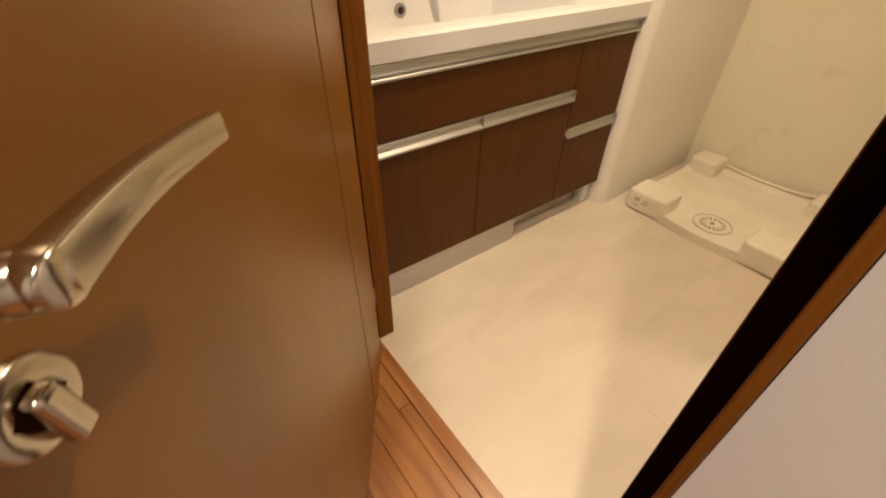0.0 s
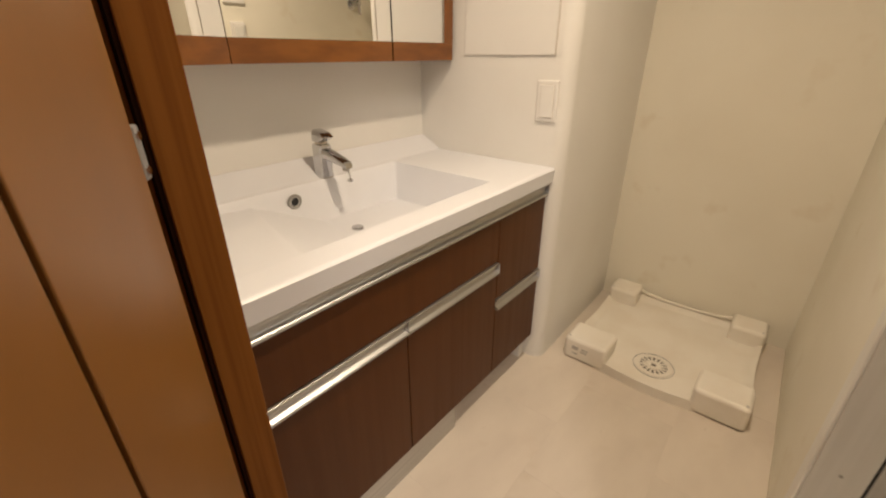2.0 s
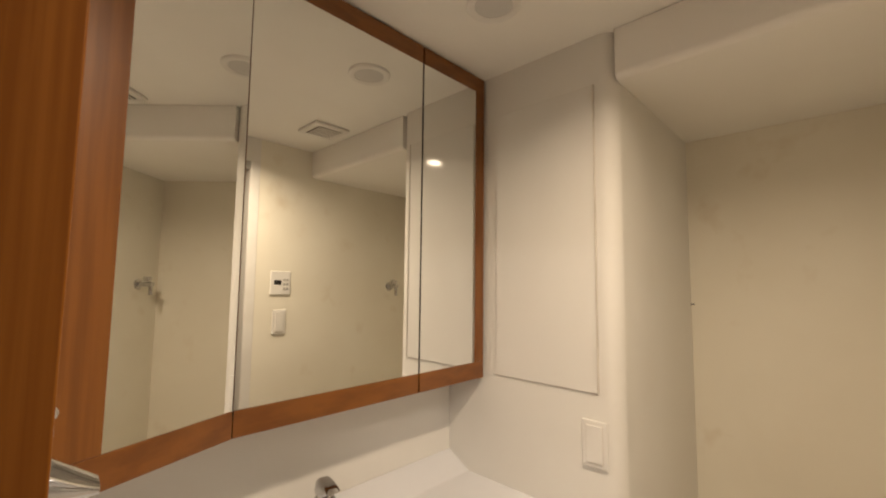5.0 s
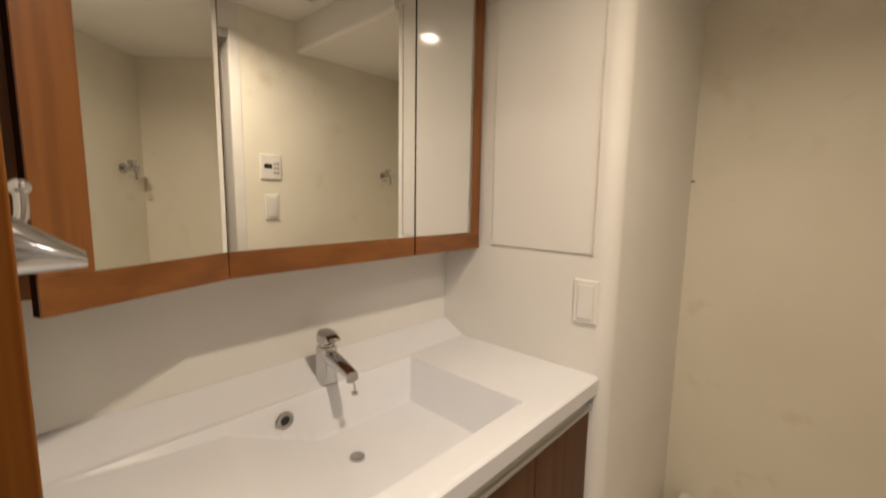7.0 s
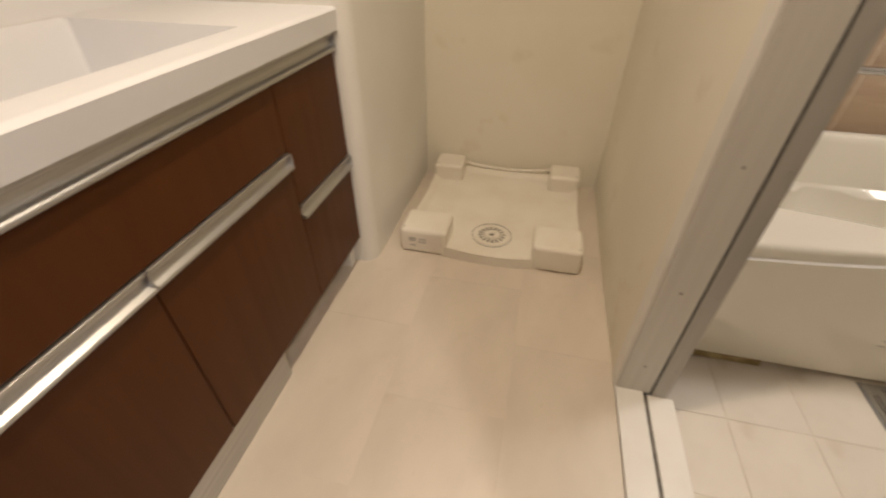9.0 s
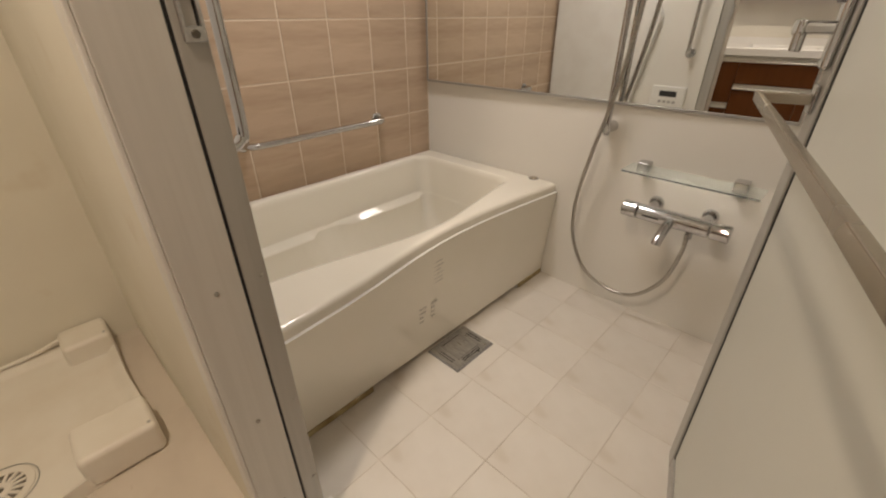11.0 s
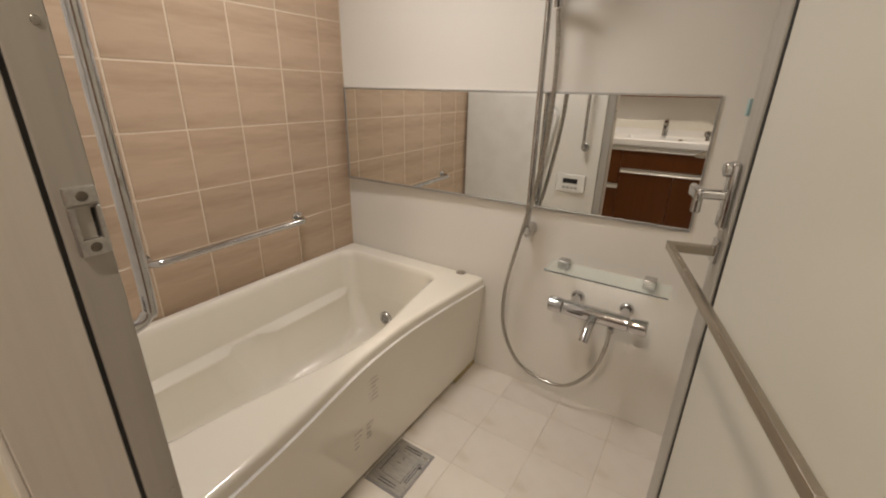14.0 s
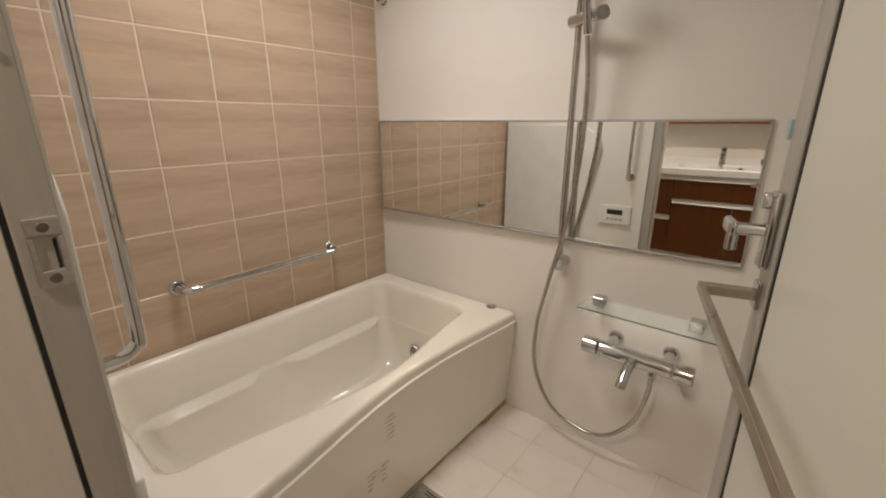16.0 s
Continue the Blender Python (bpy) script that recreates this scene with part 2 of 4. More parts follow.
def smooth_path(points, steps=10):
    """Points on a Catmull-Rom line."""
    p = [Vector(q) for q in points]
    p = [2 * p[0] - p[1]] + p + [2 * p[-1] - p[-2]]
    out = []
    for i in range(1, len(p) - 2):
        for k in range(steps):
            t = k / steps
            a, b, c, d = p[i - 1:i + 3]
            out.append(0.5 * ((2 * b) + (c - a) * t + (2 * a - 5 * b + 4 * c - d) * t * t + (3 * b - a - 3 * c + d) * t ** 3))
    return out + [p[-2]]


def tube(points, r, seg=14, steps=10, ribs=0.0, bm=None):
    """A bent tube along a smooth line; ribs: depth of spiral-hose rings."""
    line = smooth_path(points, steps) if steps else [Vector(q) for q in points]
    own = bmesh.new()
    side, rings = Vector((0.3, 0.9, 0.2)), []
    for i, c in enumerate(line):
        d = (line[min(i + 1, len(line) - 1)] - line[max(i - 1, 0)]).normalized()
        side = (side - side.dot(d) * d).normalized()
        up = d.cross(side)
        rr = r - (ribs if i % 2 else 0)
        rings.append([own.verts.new(c + rr * (math.cos(2 * math.pi * k / seg) * side + math.sin(2 * math.pi * k / seg) * up)) for k in range(seg)])
    for a, b in zip(rings, rings[1:]):
        for k in range(seg):
            own.faces.new((a[k], a[(k + 1) % seg], b[(k + 1) % seg], b[k]))
    own.faces.new(rings[0][::-1])
    own.faces.new(rings[-1])
    return joined(bm, own)


def ring(c, r_out, r_in, depth, axis="z", seg=32, bm=None):
    """A flat rounded ring, its back at c, rising by depth."""
    own = bmesh.new()
    prof = [(r_out, 0), (r_out, depth * 0.6), (r_out - depth * 0.4, depth), (r_in + depth * 0.4, depth), (r_in, depth * 0.6), (r_in, 0)]
    rows = [[own.verts.new((q * math.cos(2 * math.pi * k / seg), q * math.sin(2 * math.pi * k / seg), h)) for q, h in prof] for k in range(seg)]
    for k in range(seg):
        a, b = rows[k], rows[(k + 1) % seg]
        for j in range(len(prof)):
            j2 = (j + 1) % len(prof)
            own.faces.new((a[j], b[j], b[j2], a[j2]))
    turn = {"z": pose(0, 0, 0), "-z": pose(0, 0, 0, 180), "x": pose(0, 0, 0, 0, 90), "-x": pose(0, 0, 0, 0, -90), "y": pose(0, 0, 0, -90), "-y": pose(0, 0, 0, 90)}[axis]
    own.transform(Matrix.Translation(c) @ turn)
    return joined(bm, own)


def grid_surface(nu, nv, at, bm=None):
    own = bmesh.new()
    rows = [[own.verts.new(at(i / nu, j / nv)) for j in range(nv + 1)] for i in range(nu + 1)]
    for i in range(nu):
        for j in range(nv):
            own.faces.new((rows[i][j], rows[i + 1][j], rows[i + 1][j + 1], rows[i][j + 1]))
    return joined(bm, own)


def smoothstep(a, b, x):
    t = min(1.0, max(0.0, (x - a) / (b - a)))
    return t * t * (3 - 2 * t)


def structure(name, bm, material, label="", smooth=False):
    return tagged(part(name, bm, material, smooth=smooth), label=label or name.replace("_", " "), kind="structure")


# ---- shell: hall, washroom, bathroom ----
CEIL, SOFFIT, BATH_Z, BATH_CEIL = 2.10, 1.955, -0.095, 2.0
structure("floor_base", box(0.45, 2.33, 0.05, 1.44, -0.20, -0.0005), GROUT_DARK, "beige joint bed under the vinyl floor tiles")
structure("bathroom_floor_base", box(0.445, 2.30, -1.45, -0.05, -0.25, BATH_Z - 0.0013), BATH_JOINT, "grey joint bed under the bathroom floor tiles")
structure("wall_vanity_back", box(0.385, 1.62, 1.41, 1.51, 0, CEIL), PARTITION_PANEL, "glossy white wall behind the washbasin")
structure("wall_entry", box(0.385, 0.485, 0.785, 1.41, 0, CEIL), WALLPAPER, "white papered wall beside the entrance door")
structure("wall_entry_header", box(0.385, 0.485, 0.0, 0.785, 2.03, CEIL), WALLPAPER, "white papered wall above the entrance door")
structure("wall_entry_corner", box(0.385, 0.445, -1.60, -0.004, BATH_Z - 0.1, 2.4), HALL_PAPER, "pale grey hall wall beside the entrance door")
structure("wall_entry_hall", box(0.375, 0.385, 0.785, 1.9, 0, 2.4), HALL_PAPER, "pale grey hall wall behind the door")
structure("wall_entry_upper", box(0.375, 0.385, 0.0, 0.785, 2.03, 2.4), HALL_PAPER, "pale grey hall wall over the door")


def rounded_partition():
    bm = box(1.585, 2.40, 0.81, 1.51, 0, CEIL)
    bm.edges.ensure_lookup_table()
    corner = [e for e in bm.edges if all(abs(v.co.x - 1.585) < 1e-4 and abs(v.co.y - 0.81) < 1e-4 for v in e.verts)]
    bmesh.ops.bevel(bm, geom=corner, offset=0.045, segments=10, affect="EDGES", profile=0.5)
    return bm


structure("wall_partition", rounded_partition(), WALLPAPER, "white papered wall between washbasin and laundry recess", smooth=True)
structure("wall_recess_back", box(2.29, 2.40, -0.085, 0.81, 0, CEIL), RECESS_PAPER, "cream papered back wall of the laundry recess")
structure("wall_bath_side", box(1.31, 2.29, -0.081, 0.05, -0.2, CEIL), RECESS_PAPER, "cream papered wall between laundry recess and bathroom")
structure("wall_bath_lintel", box(0.445, 1.31, -0.081, 0.05, 1.98, CEIL), WALLPAPER, "white papered wall above the bathroom door")
structure("wall_bath_corner", box(0.4585, 0.487, -0.081, 0.030, -0.2, 1.98), WALLPAPER, "white papered wall beside the bathroom door")
structure("ceiling", box(0.385, 2.40, -0.085, 1.51, CEIL, 2.2), CEILING, "white papered washroom ceiling")
def soffit():
    bm = box(1.588, 2.289, 0.051, 0.809, SOFFIT, CEIL - 0.002)
    edge = [e for e in bm.edges if all(abs(v.co.x - 1.588) < 1e-4 and abs(v.co.z - SOFFIT) < 1e-4 for v in e.verts)]
    bmesh.ops.bevel(bm, geom=edge, offset=0.02, segments=6, affect="EDGES", profile=0.5)
    return bm


structure("ceiling_recess", soffit(), CEILING, "lowered white ceiling over the laundry recess", smooth=True)
structure("wall_bath_tiles", box(2.2535, 2.36, -1.51, -0.085, -0.2, BATH_CEIL), GROUT, "pale jointed wall bed behind the beige tiles")
structure("wall_bath_mirror", box(0.345, 2.2535, -1.51, -1.4085, -0.2, BATH_CEIL), BATH_PANEL, "white bathroom wall panel behind mirror and shower")
structure("wall_bath_door", box(1.31, 2.2535, -0.085, -0.081, -0.2, BATH_CEIL), BATH_PANEL, "white bathroom wall panel beside the door")
structure("wall_bath_door_upper", box(0.445, 1.31, -0.085, -0.081, 1.98, BATH_CEIL), BATH_PANEL, "white bathroom wall panel above the door")
structure("wall_bath_end", box(0.445, 0.455, -1.407, -0.085, -0.2, BATH_CEIL), BATH_PANEL, "white bathroom end wall")
structure("ceiling_bath", box(0.345, 2.36, -1.51, -0.085, BATH_CEIL, 2.1), CEILING, "white bathroom ceiling")
structure("hall_floor_base", box(-1.5, 0.414, -1.6, 1.9, -0.2, -0.004), GAP_DARK, "dark bed under the hall floor boards")
structure("wall_hall_far", box(-1.6, -1.5, -1.7, 2.0, 0, 2.4), HALL_PAPER, "pale grey hall wall")
structure("wall_hall_side", box(-1.5, 0.375, 1.9, 2.0, 0, 2.4), HALL_PAPER, "pale grey hall wall")
structure("wall_hall_end", box(-1.5, 0.385, -1.7, -1.6, 0, 2.4), HALL_PAPER, "pale grey hall wall")
structure("ceiling_hall", box(-1.6, 0.445, -1.7, 2.0, 2.4, 2.5), CEILING, "white hall ceiling")

# entrance door frame and threshold
frame_1 = thing("door_frame_1", (0.45, 0.38, 0), "red brown wooden frame of the entrance door", "door frame", kind="structure")


def jamb(y_in, y_out, x_out, depth):
    """Upright with a stop: the stop part on the room side, the rebate on the hall side."""
    s = 1 if y_out > y_in else -1
    bm = box(0.455, 0.502, min(y_in, y_out), max(y_in, y_out), 0.0, 2.0, 0.002)
    return bm, box(x_out, 0.453, min(y_in + s * depth, y_out), max(y_in + s * depth, y_out), 0.0, 2.0, 0.002), s


for y_in, y_out, x_out, depth in ((0.735, 0.785, 0.362, 0.014), (0.035, -0.003, 0.372, 0.028)):
    stop, outer, s = jamb(y_in, y_out, x_out, depth)
    part("jamb", stop, FRAME_WOOD, frame_1)
    part("jamb_rebate", outer, FRAME_WOOD, frame_1)
    # near-black strip beside the stop: the rebate's shadow put in as colour
    part("rebate_shade", box(0.4505, 0.4575, min(y_in + s * 0.002, y_in + s * (depth + 0.002)), max(y_in + s * 0.002, y_in + s * (depth + 0.002)), 0.002, 1.998), GAP_DARK, frame_1, "near-black strip for the shade in the rebate")
part("head", box(0.362, 0.502, -0.012, 0.785, 2.0, 2.03, 0.002), FRAME_WOOD, frame_1)
structure("threshold", box(0.414, 0.4505, -0.012, 0.785, -0.05, 0.004, 0.002), HALL_WOOD, "reddish brown wooden threshold strip")

# entrance door leaf, standing partly open into the hall
E_TURN = Matrix(((-0.566, 0.824, 0, 0.449), (-0.824, -0.566, 0, 0.716), (0, 0, 1, 0), (0, 0, 0, 1)))
door_1 = thing("door_1", (0.44, 0.722, 0.0), "orange brown veneered entrance door standing half open", "door", kind="structure")
LEAF, GROOVE = 0.75, 0.200
part("door_panel", box(GROOVE + 0.003, LEAF, -0.036, 0.0, 0.008, 1.99, 0.0015, E_TURN), DOOR_WOOD, door_1)
part("door_stile", box(0.030, GROOVE - 0.003, -0.036, 0.0, 0.008, 1.99, 0.0015, E_TURN), DOOR_WOOD, door_1)
part("door_groove", box(GROOVE - 0.003, GROOVE + 0.003, -0.034, -0.004, 0.009, 1.989, 0, E_TURN), GAP_DARK, door_1, "dark vertical groove")


def lever_handle():
    bm = tube([(0.699, 0.0, 0.903), (0.699, 0.024, 0.903), (0.698, 0.034, 0.903), (0.692, 0.040, 0.903)], 0.009, steps=6)
    own = bmesh.new()
    rows = []
    for i in range(25):
        t = (i / 24) ** 1.6
        cap = math.sqrt(max(0.02, 1 - (1 - min(1.0, t / 0.09)) ** 2))
        u, w, h = 0.706 - 0.110 * t, 0.041 - 0.006 * math.sin(math.pi * t), 0.9035 - 0.003 * t
        a, b = (0.0062 - 0.0020 * t) * cap, (0.0092 - 0.0020 * t) * cap
        ring_at = []
        for k in range(20):
            c, s = math.cos(2 * math.pi * k / 20), math.sin(2 * math.pi * k / 20)
            ring_at.append(own.verts.new((u, w + a * math.copysign(abs(c) ** 0.5, c), h + b * math.copysign(abs(s) ** 0.5, s))))
        rows.append(ring_at)
    for p, q in zip(rows, rows[1:]):
        for k in range(20):
            own.faces.new((p[k], p[(k + 1) % 20], q[(k + 1) % 20], q[k]))
    own.faces.new(rows[0][::-1])
    own.faces.new(rows[-1])
    joined(bm, own)
    bm.transform(E_TURN)
    return bm


handle = part("door_handle", lever_handle(), SATIN_CHROME, door_1, "satin metal lever handle")
rose = rod((0.700, 0.0, 0.900), (0.700, 0.006, 0.900), 0.020, seg=32, bevel=0.002)
rose.transform(E_TURN)
part("handle_rose", rose, SATIN_CHROME, handle)
LOCK = E_TURN @ pose(0.697, 0, 0.846)
lock = ring((0, 0, 0), 0.0185, 0.0075, 0.005, "y", 36)
lock.transform(LOCK)
lock = part("privacy_lock", lock, SATIN_CHROME, door_1, "round satin metal lock plate")
part("lock_recess", box(-0.0085, 0.0085, 0.0, 0.0052, -0.0085, 0.0085, 0.001, LOCK @ pose(0, 0, 0, 0, 35, 0)), GAP_DARK, lock, "dark square recess")
part("thumb_turn", box(-0.0185, 0.010, 0.0048, 0.013, -0.0055, 0.0055, 0.003, LOCK @ pose(0, 0, 0, 0, -84, 0), 3), SATIN_CHROME, lock)
for z in (0.22, 1.03, 1.80):
    knuckle = part("hinge", box(0.018, 0.031, -0.006, 0.001, z - 0.024, z + 0.024, 0.002, E_TURN), HOLE_GREY, door_1, "grey metal door hinge")
    for dz in (-0.015, 0.015):
        screw = rod((0.0245, 0.0005, z + dz), (0.0245, 0.0025, z + dz), 0.0042, seg=12)
        screw.transform(E_TURN)
        part("screw", screw, CHROME, knuckle)

# bathroom door frame and sill
frame_2 = thing("door_frame_2", (0.91, -0.02, 0), "silver grey metal frame of the bathroom door", "door frame", kind="structure")
part("upright", box(1.264, 1.31, 0.046, 0.053, 0.0, 1.98, 0.002), PLASTIC, frame_2, "white casing strip")
part("upright", box(1.262, 1.31, -0.0345, 0.046, 0.0, 1.98, 0.002), POST_GREY, frame_2, "pale grey frame face")
part("upright", box(1.262, 1.31, -0.0755, -0.0395, BATH_Z, 1.98, 0.002), ALU_FRAME, frame_2)
part("seal", box(1.265, 1.30, -0.0395, -0.0345, 0.0, 1.97), DARK, frame_2, "black rubber seal")
part("upright", box(0.487, 0.525, -0.084, 0.030, 0.0, 1.98, 0.002), ALU_FRAME, frame_2)
part("head", box(0.525, 1.262, -0.084, 0.053, 1.94, 1.98, 0.002), ALU_FRAME, frame_2)
part("sill", box(0.507, 1.31, -0.018, 0.048, -0.06, 0.005, 0.002), PLASTIC, frame_2, "white door sill")
part("sill_rail", box(0.525, 1.262, -0.092, -0.030, -0.10, -0.004, 0.002), PLASTIC, frame_2)
part("sill_seal", box(0.52, 1.262, -0.030, -0.018, -0.06, -0.006), HOLE_DARK, frame_2, "dark grey rubber sill seal")
for y in (0.004, -0.066):
    for z in (0.10, 0.34, 0.62, 1.16, 1.55):
        part("screw", rod((1.263, y, z), (1.2605, y, z), 0.0036, seg=12, bevel=0.0008), STEEL, frame_2)


def strike_plate():
    bm = bmesh.new()
    for z0, z1 in ((0.951, 0.968), (1.003, 1.020)):
        box(1.2565, 1.2635, -0.0735, -0.0475, z0, z1, 0.0015, bm=bm)
    box(1.2565, 1.2635, -0.0735, -0.0685, 0.965, 1.000, 0.0012, bm=bm)
    box(1.2565, 1.2635, -0.0525, -0.0475, 0.965, 1.000, 0.0012, bm=bm)
    return bm


strike = part("strike_plate", strike_plate(), ALU, frame_2, "steel latch strike plate")
part("strike_hole", box(1.261, 1.2625, -0.0685, -0.0525, 0.965, 1.000), ALU_FRAME, strike)
part("strike_slot", box(1.2605, 1.2612, -0.0683, -0.0655, 0.967, 0.998), DARK, strike, "dark latch slot")
for z in (0.960, 1.011):
    part("screw", rod((1.2565, -0.0605, z), (1.2545, -0.0605, z), 0.0050, seg=14, bevel=0.001), HOLE_DARK, strike)

# bathroom door leaf, open into the bathroom
B_TURN = Matrix(((0.263, 0.965, 0, 0.542), (-0.965, 0.263, 0, -0.085), (0, 0, 1, 0), (0, 0, 0, 1)))
door_2 = thing("door_2", (0.542, -0.085, 0.0), "white bathroom door with silver edge standing open", "door", kind="structure")
BL = 0.70
part("edge_stile", box(BL - 0.052, BL, -0.032, 0.0, -0.01, 1.92, 0.003, B_TURN), ALU_FRAME, door_2, "silver grey edge profile")
part("hinge_stile", box(0.0, 0.045, -0.032, 0.0, -0.01, 1.92, 0.003, B_TURN), ALU_FRAME, door_2, "silver grey edge profile")
part("bottom_rail", box(0.045, BL - 0.052, -0.032, -0.001, -0.01, 0.035, 0.003, B_TURN), ALU_FRAME, door_2)
part("top_rail", box(0.045, BL - 0.052, -0.032, -0.001, 1.875, 1.92, 0.003, B_TURN), ALU_FRAME, door_2)
part("door_panel", box(0.051, BL - 0.058, -0.026, -0.005, 0.041, 1.869, 0.001, B_TURN), DOOR_PANEL, door_2, "white door panel")
part("gasket", box(BL - 0.058, BL - 0.052, -0.028, -0.0035, 0.035, 1.875, 0, B_TURN), DARK, door_2, "black rubber gasket")
part("gasket", box(0.045, 0.051, -0.028, -0.0035, 0.035, 1.875, 0, B_TURN), DARK, door_2, "black rubber gasket")
plate = part("handle_plate", box(BL - 0.038, BL - 0.008, 0.0, 0.012, 0.902, 1.014, 0.006, B_TURN, 3), CHROME, door_2, "chrome handle plate")
lever = rod((BL - 0.023, 0.010, 0.958), (BL - 0.023, 0.054, 0.958), 0.009, seg=20, bevel=0.002)
box(BL - 0.033, BL + 0.020, 0.043, 0.055, 0.946, 0.969, 0.006, seg=3, bm=lever)
rod((BL - 0.023, 0.048, 0.952), (BL - 0.023, 0.048, 0.926), 0.008, seg=16, bevel=0.002, bm=lever)
lever.transform(B_TURN)
part("lever", lever, CHROME, plate, "chrome lever")
knob = rod((BL - 0.023, 0.010, 1.000), (BL - 0.023, 0.021, 1.000), 0.012, seg=20, bevel=0.003)
knob.transform(B_TURN)
part("lock_knob", knob, CHROME, plate)
rail = part("towel_rail", box(0.03, BL - 0.012, 0.069, 0.078, 0.853, 0.868, 0.0015, B_TURN), RAIL_METAL, door_2, "flat satin steel towel rail")
for u in (0.032, BL - 0.026):
    part("rail_bracket", box(u - 0.005, u + 0.014, 0.0, 0.070, 0.853, 0.868, 0.002, B_TURN), RAIL_METAL, rail)
    part("rail_foot", box(u - 0.009, u + 0.018, 0.0, 0.006, 0.840, 0.882, 0.002, B_TURN), CHROME, rail)
for z in (1.095,):
    part("edge_tab", box(BL - 0.004, BL + 0.006, -0.010, 0.004, z - 0.013, z + 0.013, 0.001, B_TURN), TEAL, door_2, "small grey-teal plastic tab")


# ---- washroom things ----
vanity = thing("vanity_cabinet", (1.04, 1.12, 0), "dark brown vanity cabinet with aluminium handle rails", "cabinet")
FY = 0.850
part("carcass", box(0.492, 1.578, FY + 0.02, 1.40, 0.10, 0.640), CARCASS, vanity)


def front(x0, x1, z0, z1):
    return box(x0, x1, FY, FY + 0.019, z0, z1, 0.0012)


part("drawer_front", front(0.494, 1.2955, 0.538, 0.678), VANITY_WOOD, vanity)
part("door", front(0.494, 0.8985, 0.108, 0.497), VANITY_WOOD, vanity)
part("door", front(0.9015, 1.2955, 0.108, 0.497), VANITY_WOOD, vanity)
part("drawer_front", front(1.2985, 1.577, 0.404, 0.678), VANITY_WOOD, vanity)
part("drawer_front", front(1.2985, 1.577, 0.108, 0.362), VANITY_WOOD, vanity)


def rail_profile(x0, x1, z0, z1):
    """A channel grip: a lip below, a hollow, a flange above."""
    h = z1 - z0
    prof = [(-0.008, 0.0), (-0.010, 0.05 * h), (-0.0105, 0.14 * h), (-0.0085, 0.22 * h), (-0.002, 0.27 * h), (0.002, 0.36 * h), (0.003, 0.60 * h), (0.0015, 0.74 * h),
            (-0.003, 0.79 * h), (-0.0045, 0.85 * h), (-0.0045, 0.97 * h), (-0.002, h), (0.018, h), (0.018, 0.0)]
    bm = bmesh.new()
    a = [bm.verts.new((x0, FY + y, z0 + z)) for y, z in prof]
    b = [bm.verts.new((x1, FY + y, z0 + z)) for y, z in prof]
    for k in range(len(prof)):
        k2 = (k + 1) % len(prof)
        bm.faces.new((a[k], a[k2], b[k2], b[k]))
    bm.faces.new(a)
    bm.faces.new(b[::-1])
    return bm


for x0, x1, z0, z1 in ((0.494, 1.577, 0.680, 0.7195), (0.494, 0.8985, 0.499, 0.536), (0.9015, 1.2955, 0.499, 0.536), (1.2985, 1.577, 0.364, 0.402)):
    grip = part("handle_rail", rail_profile(x0, x1, z0, z1), ALU, vanity, "brushed aluminium grip rail")
    part("rail_cap", box(x1 - 0.002, x1, FY - 0.010, FY + 0.016, z0 + 0.002, z1 - 0.002, 0.0005), ALU, grip)
    part("rail_end_hole", box(x1 - 0.0005, x1 + 0.0006, FY - 0.004, FY + 0.010, z0 + 0.012, z1 - 0.009), DARK, grip, "dark open rail end")
part("shadow_gap", box(0.494, 1.577, FY + 0.008, FY + 0.02, 0.7198, 0.7225), GAP_DARK, vanity, "dark gap under the counter")
part("toe_kick", box(0.494, 1.11, FY + 0.012, FY + 0.024, 0.0, 0.098, 0.001), ALU, vanity, "aluminium plinth strip")
part("toe_kick", box(1.112, 1.54, FY + 0.075, FY + 0.09, 0.0, 0.10), CARCASS, vanity)
part("leg_block", box(1.545, 1.577, FY + 0.03, FY + 0.07, 0.0, 0.10, 0.002), PLASTIC, vanity)

# counter with moulded basin
counter = thing("washbasin_counter", (1.04, 1.12, 0.78), "white one-piece counter with moulded rectangular washbasin", "washbasin")
CX0, CX1, CY0, CY1, CZ = 0.487, 1.584, 0.830, 1.409, 0.773


def counter_height(x, y):
    """A shallow ramp that drops along a slanting crease into a rectangular well, with a coved upstand behind."""
    along = x + 0.08 * (1.27 - y) / 0.35
    deep = float(np.interp(along, (0.52, 0.56, 0.79, 0.99, 1.33), (0.0, 0.006, 0.026, 0.112, 0.118)))
    deep = min(deep, 0.118 * max(0.0, (1.317 - x) / 0.034), 0.118 * max(0.0, (y - 0.905) / 0.022), 0.118 * max(0.0, (1.300 - y) / 0.034))
    back = 0.046 * min(1.0, max(0.0, (y - 1.318) / 0.088))
    edge = -0.006 * (1 - smoothstep(0.830, 0.838, y))
    return CZ - deep + back + edge


def counter_mesh():
    nx, ny = 230, 120
    bm = grid_surface(nx, ny, lambda u, v: Vector((CX0 + (CX1 - CX0) * u, CY0 + (CY1 - CY0) * v, counter_height(CX0 + (CX1 - CX0) * u, CY0 + (CY1 - CY0) * v))))
    rim = [e for e in bm.edges if len(e.link_faces) == 1]
    low = bmesh.ops.extrude_edge_only(bm, edges=rim)["geom"]
    for v in [g for g in low if isinstance(g, bmesh.types.BMVert)]:
        v.co.z = 0.723
        v.co.y += 0.004 if v.co.y < 0.84 else 0
    return bm


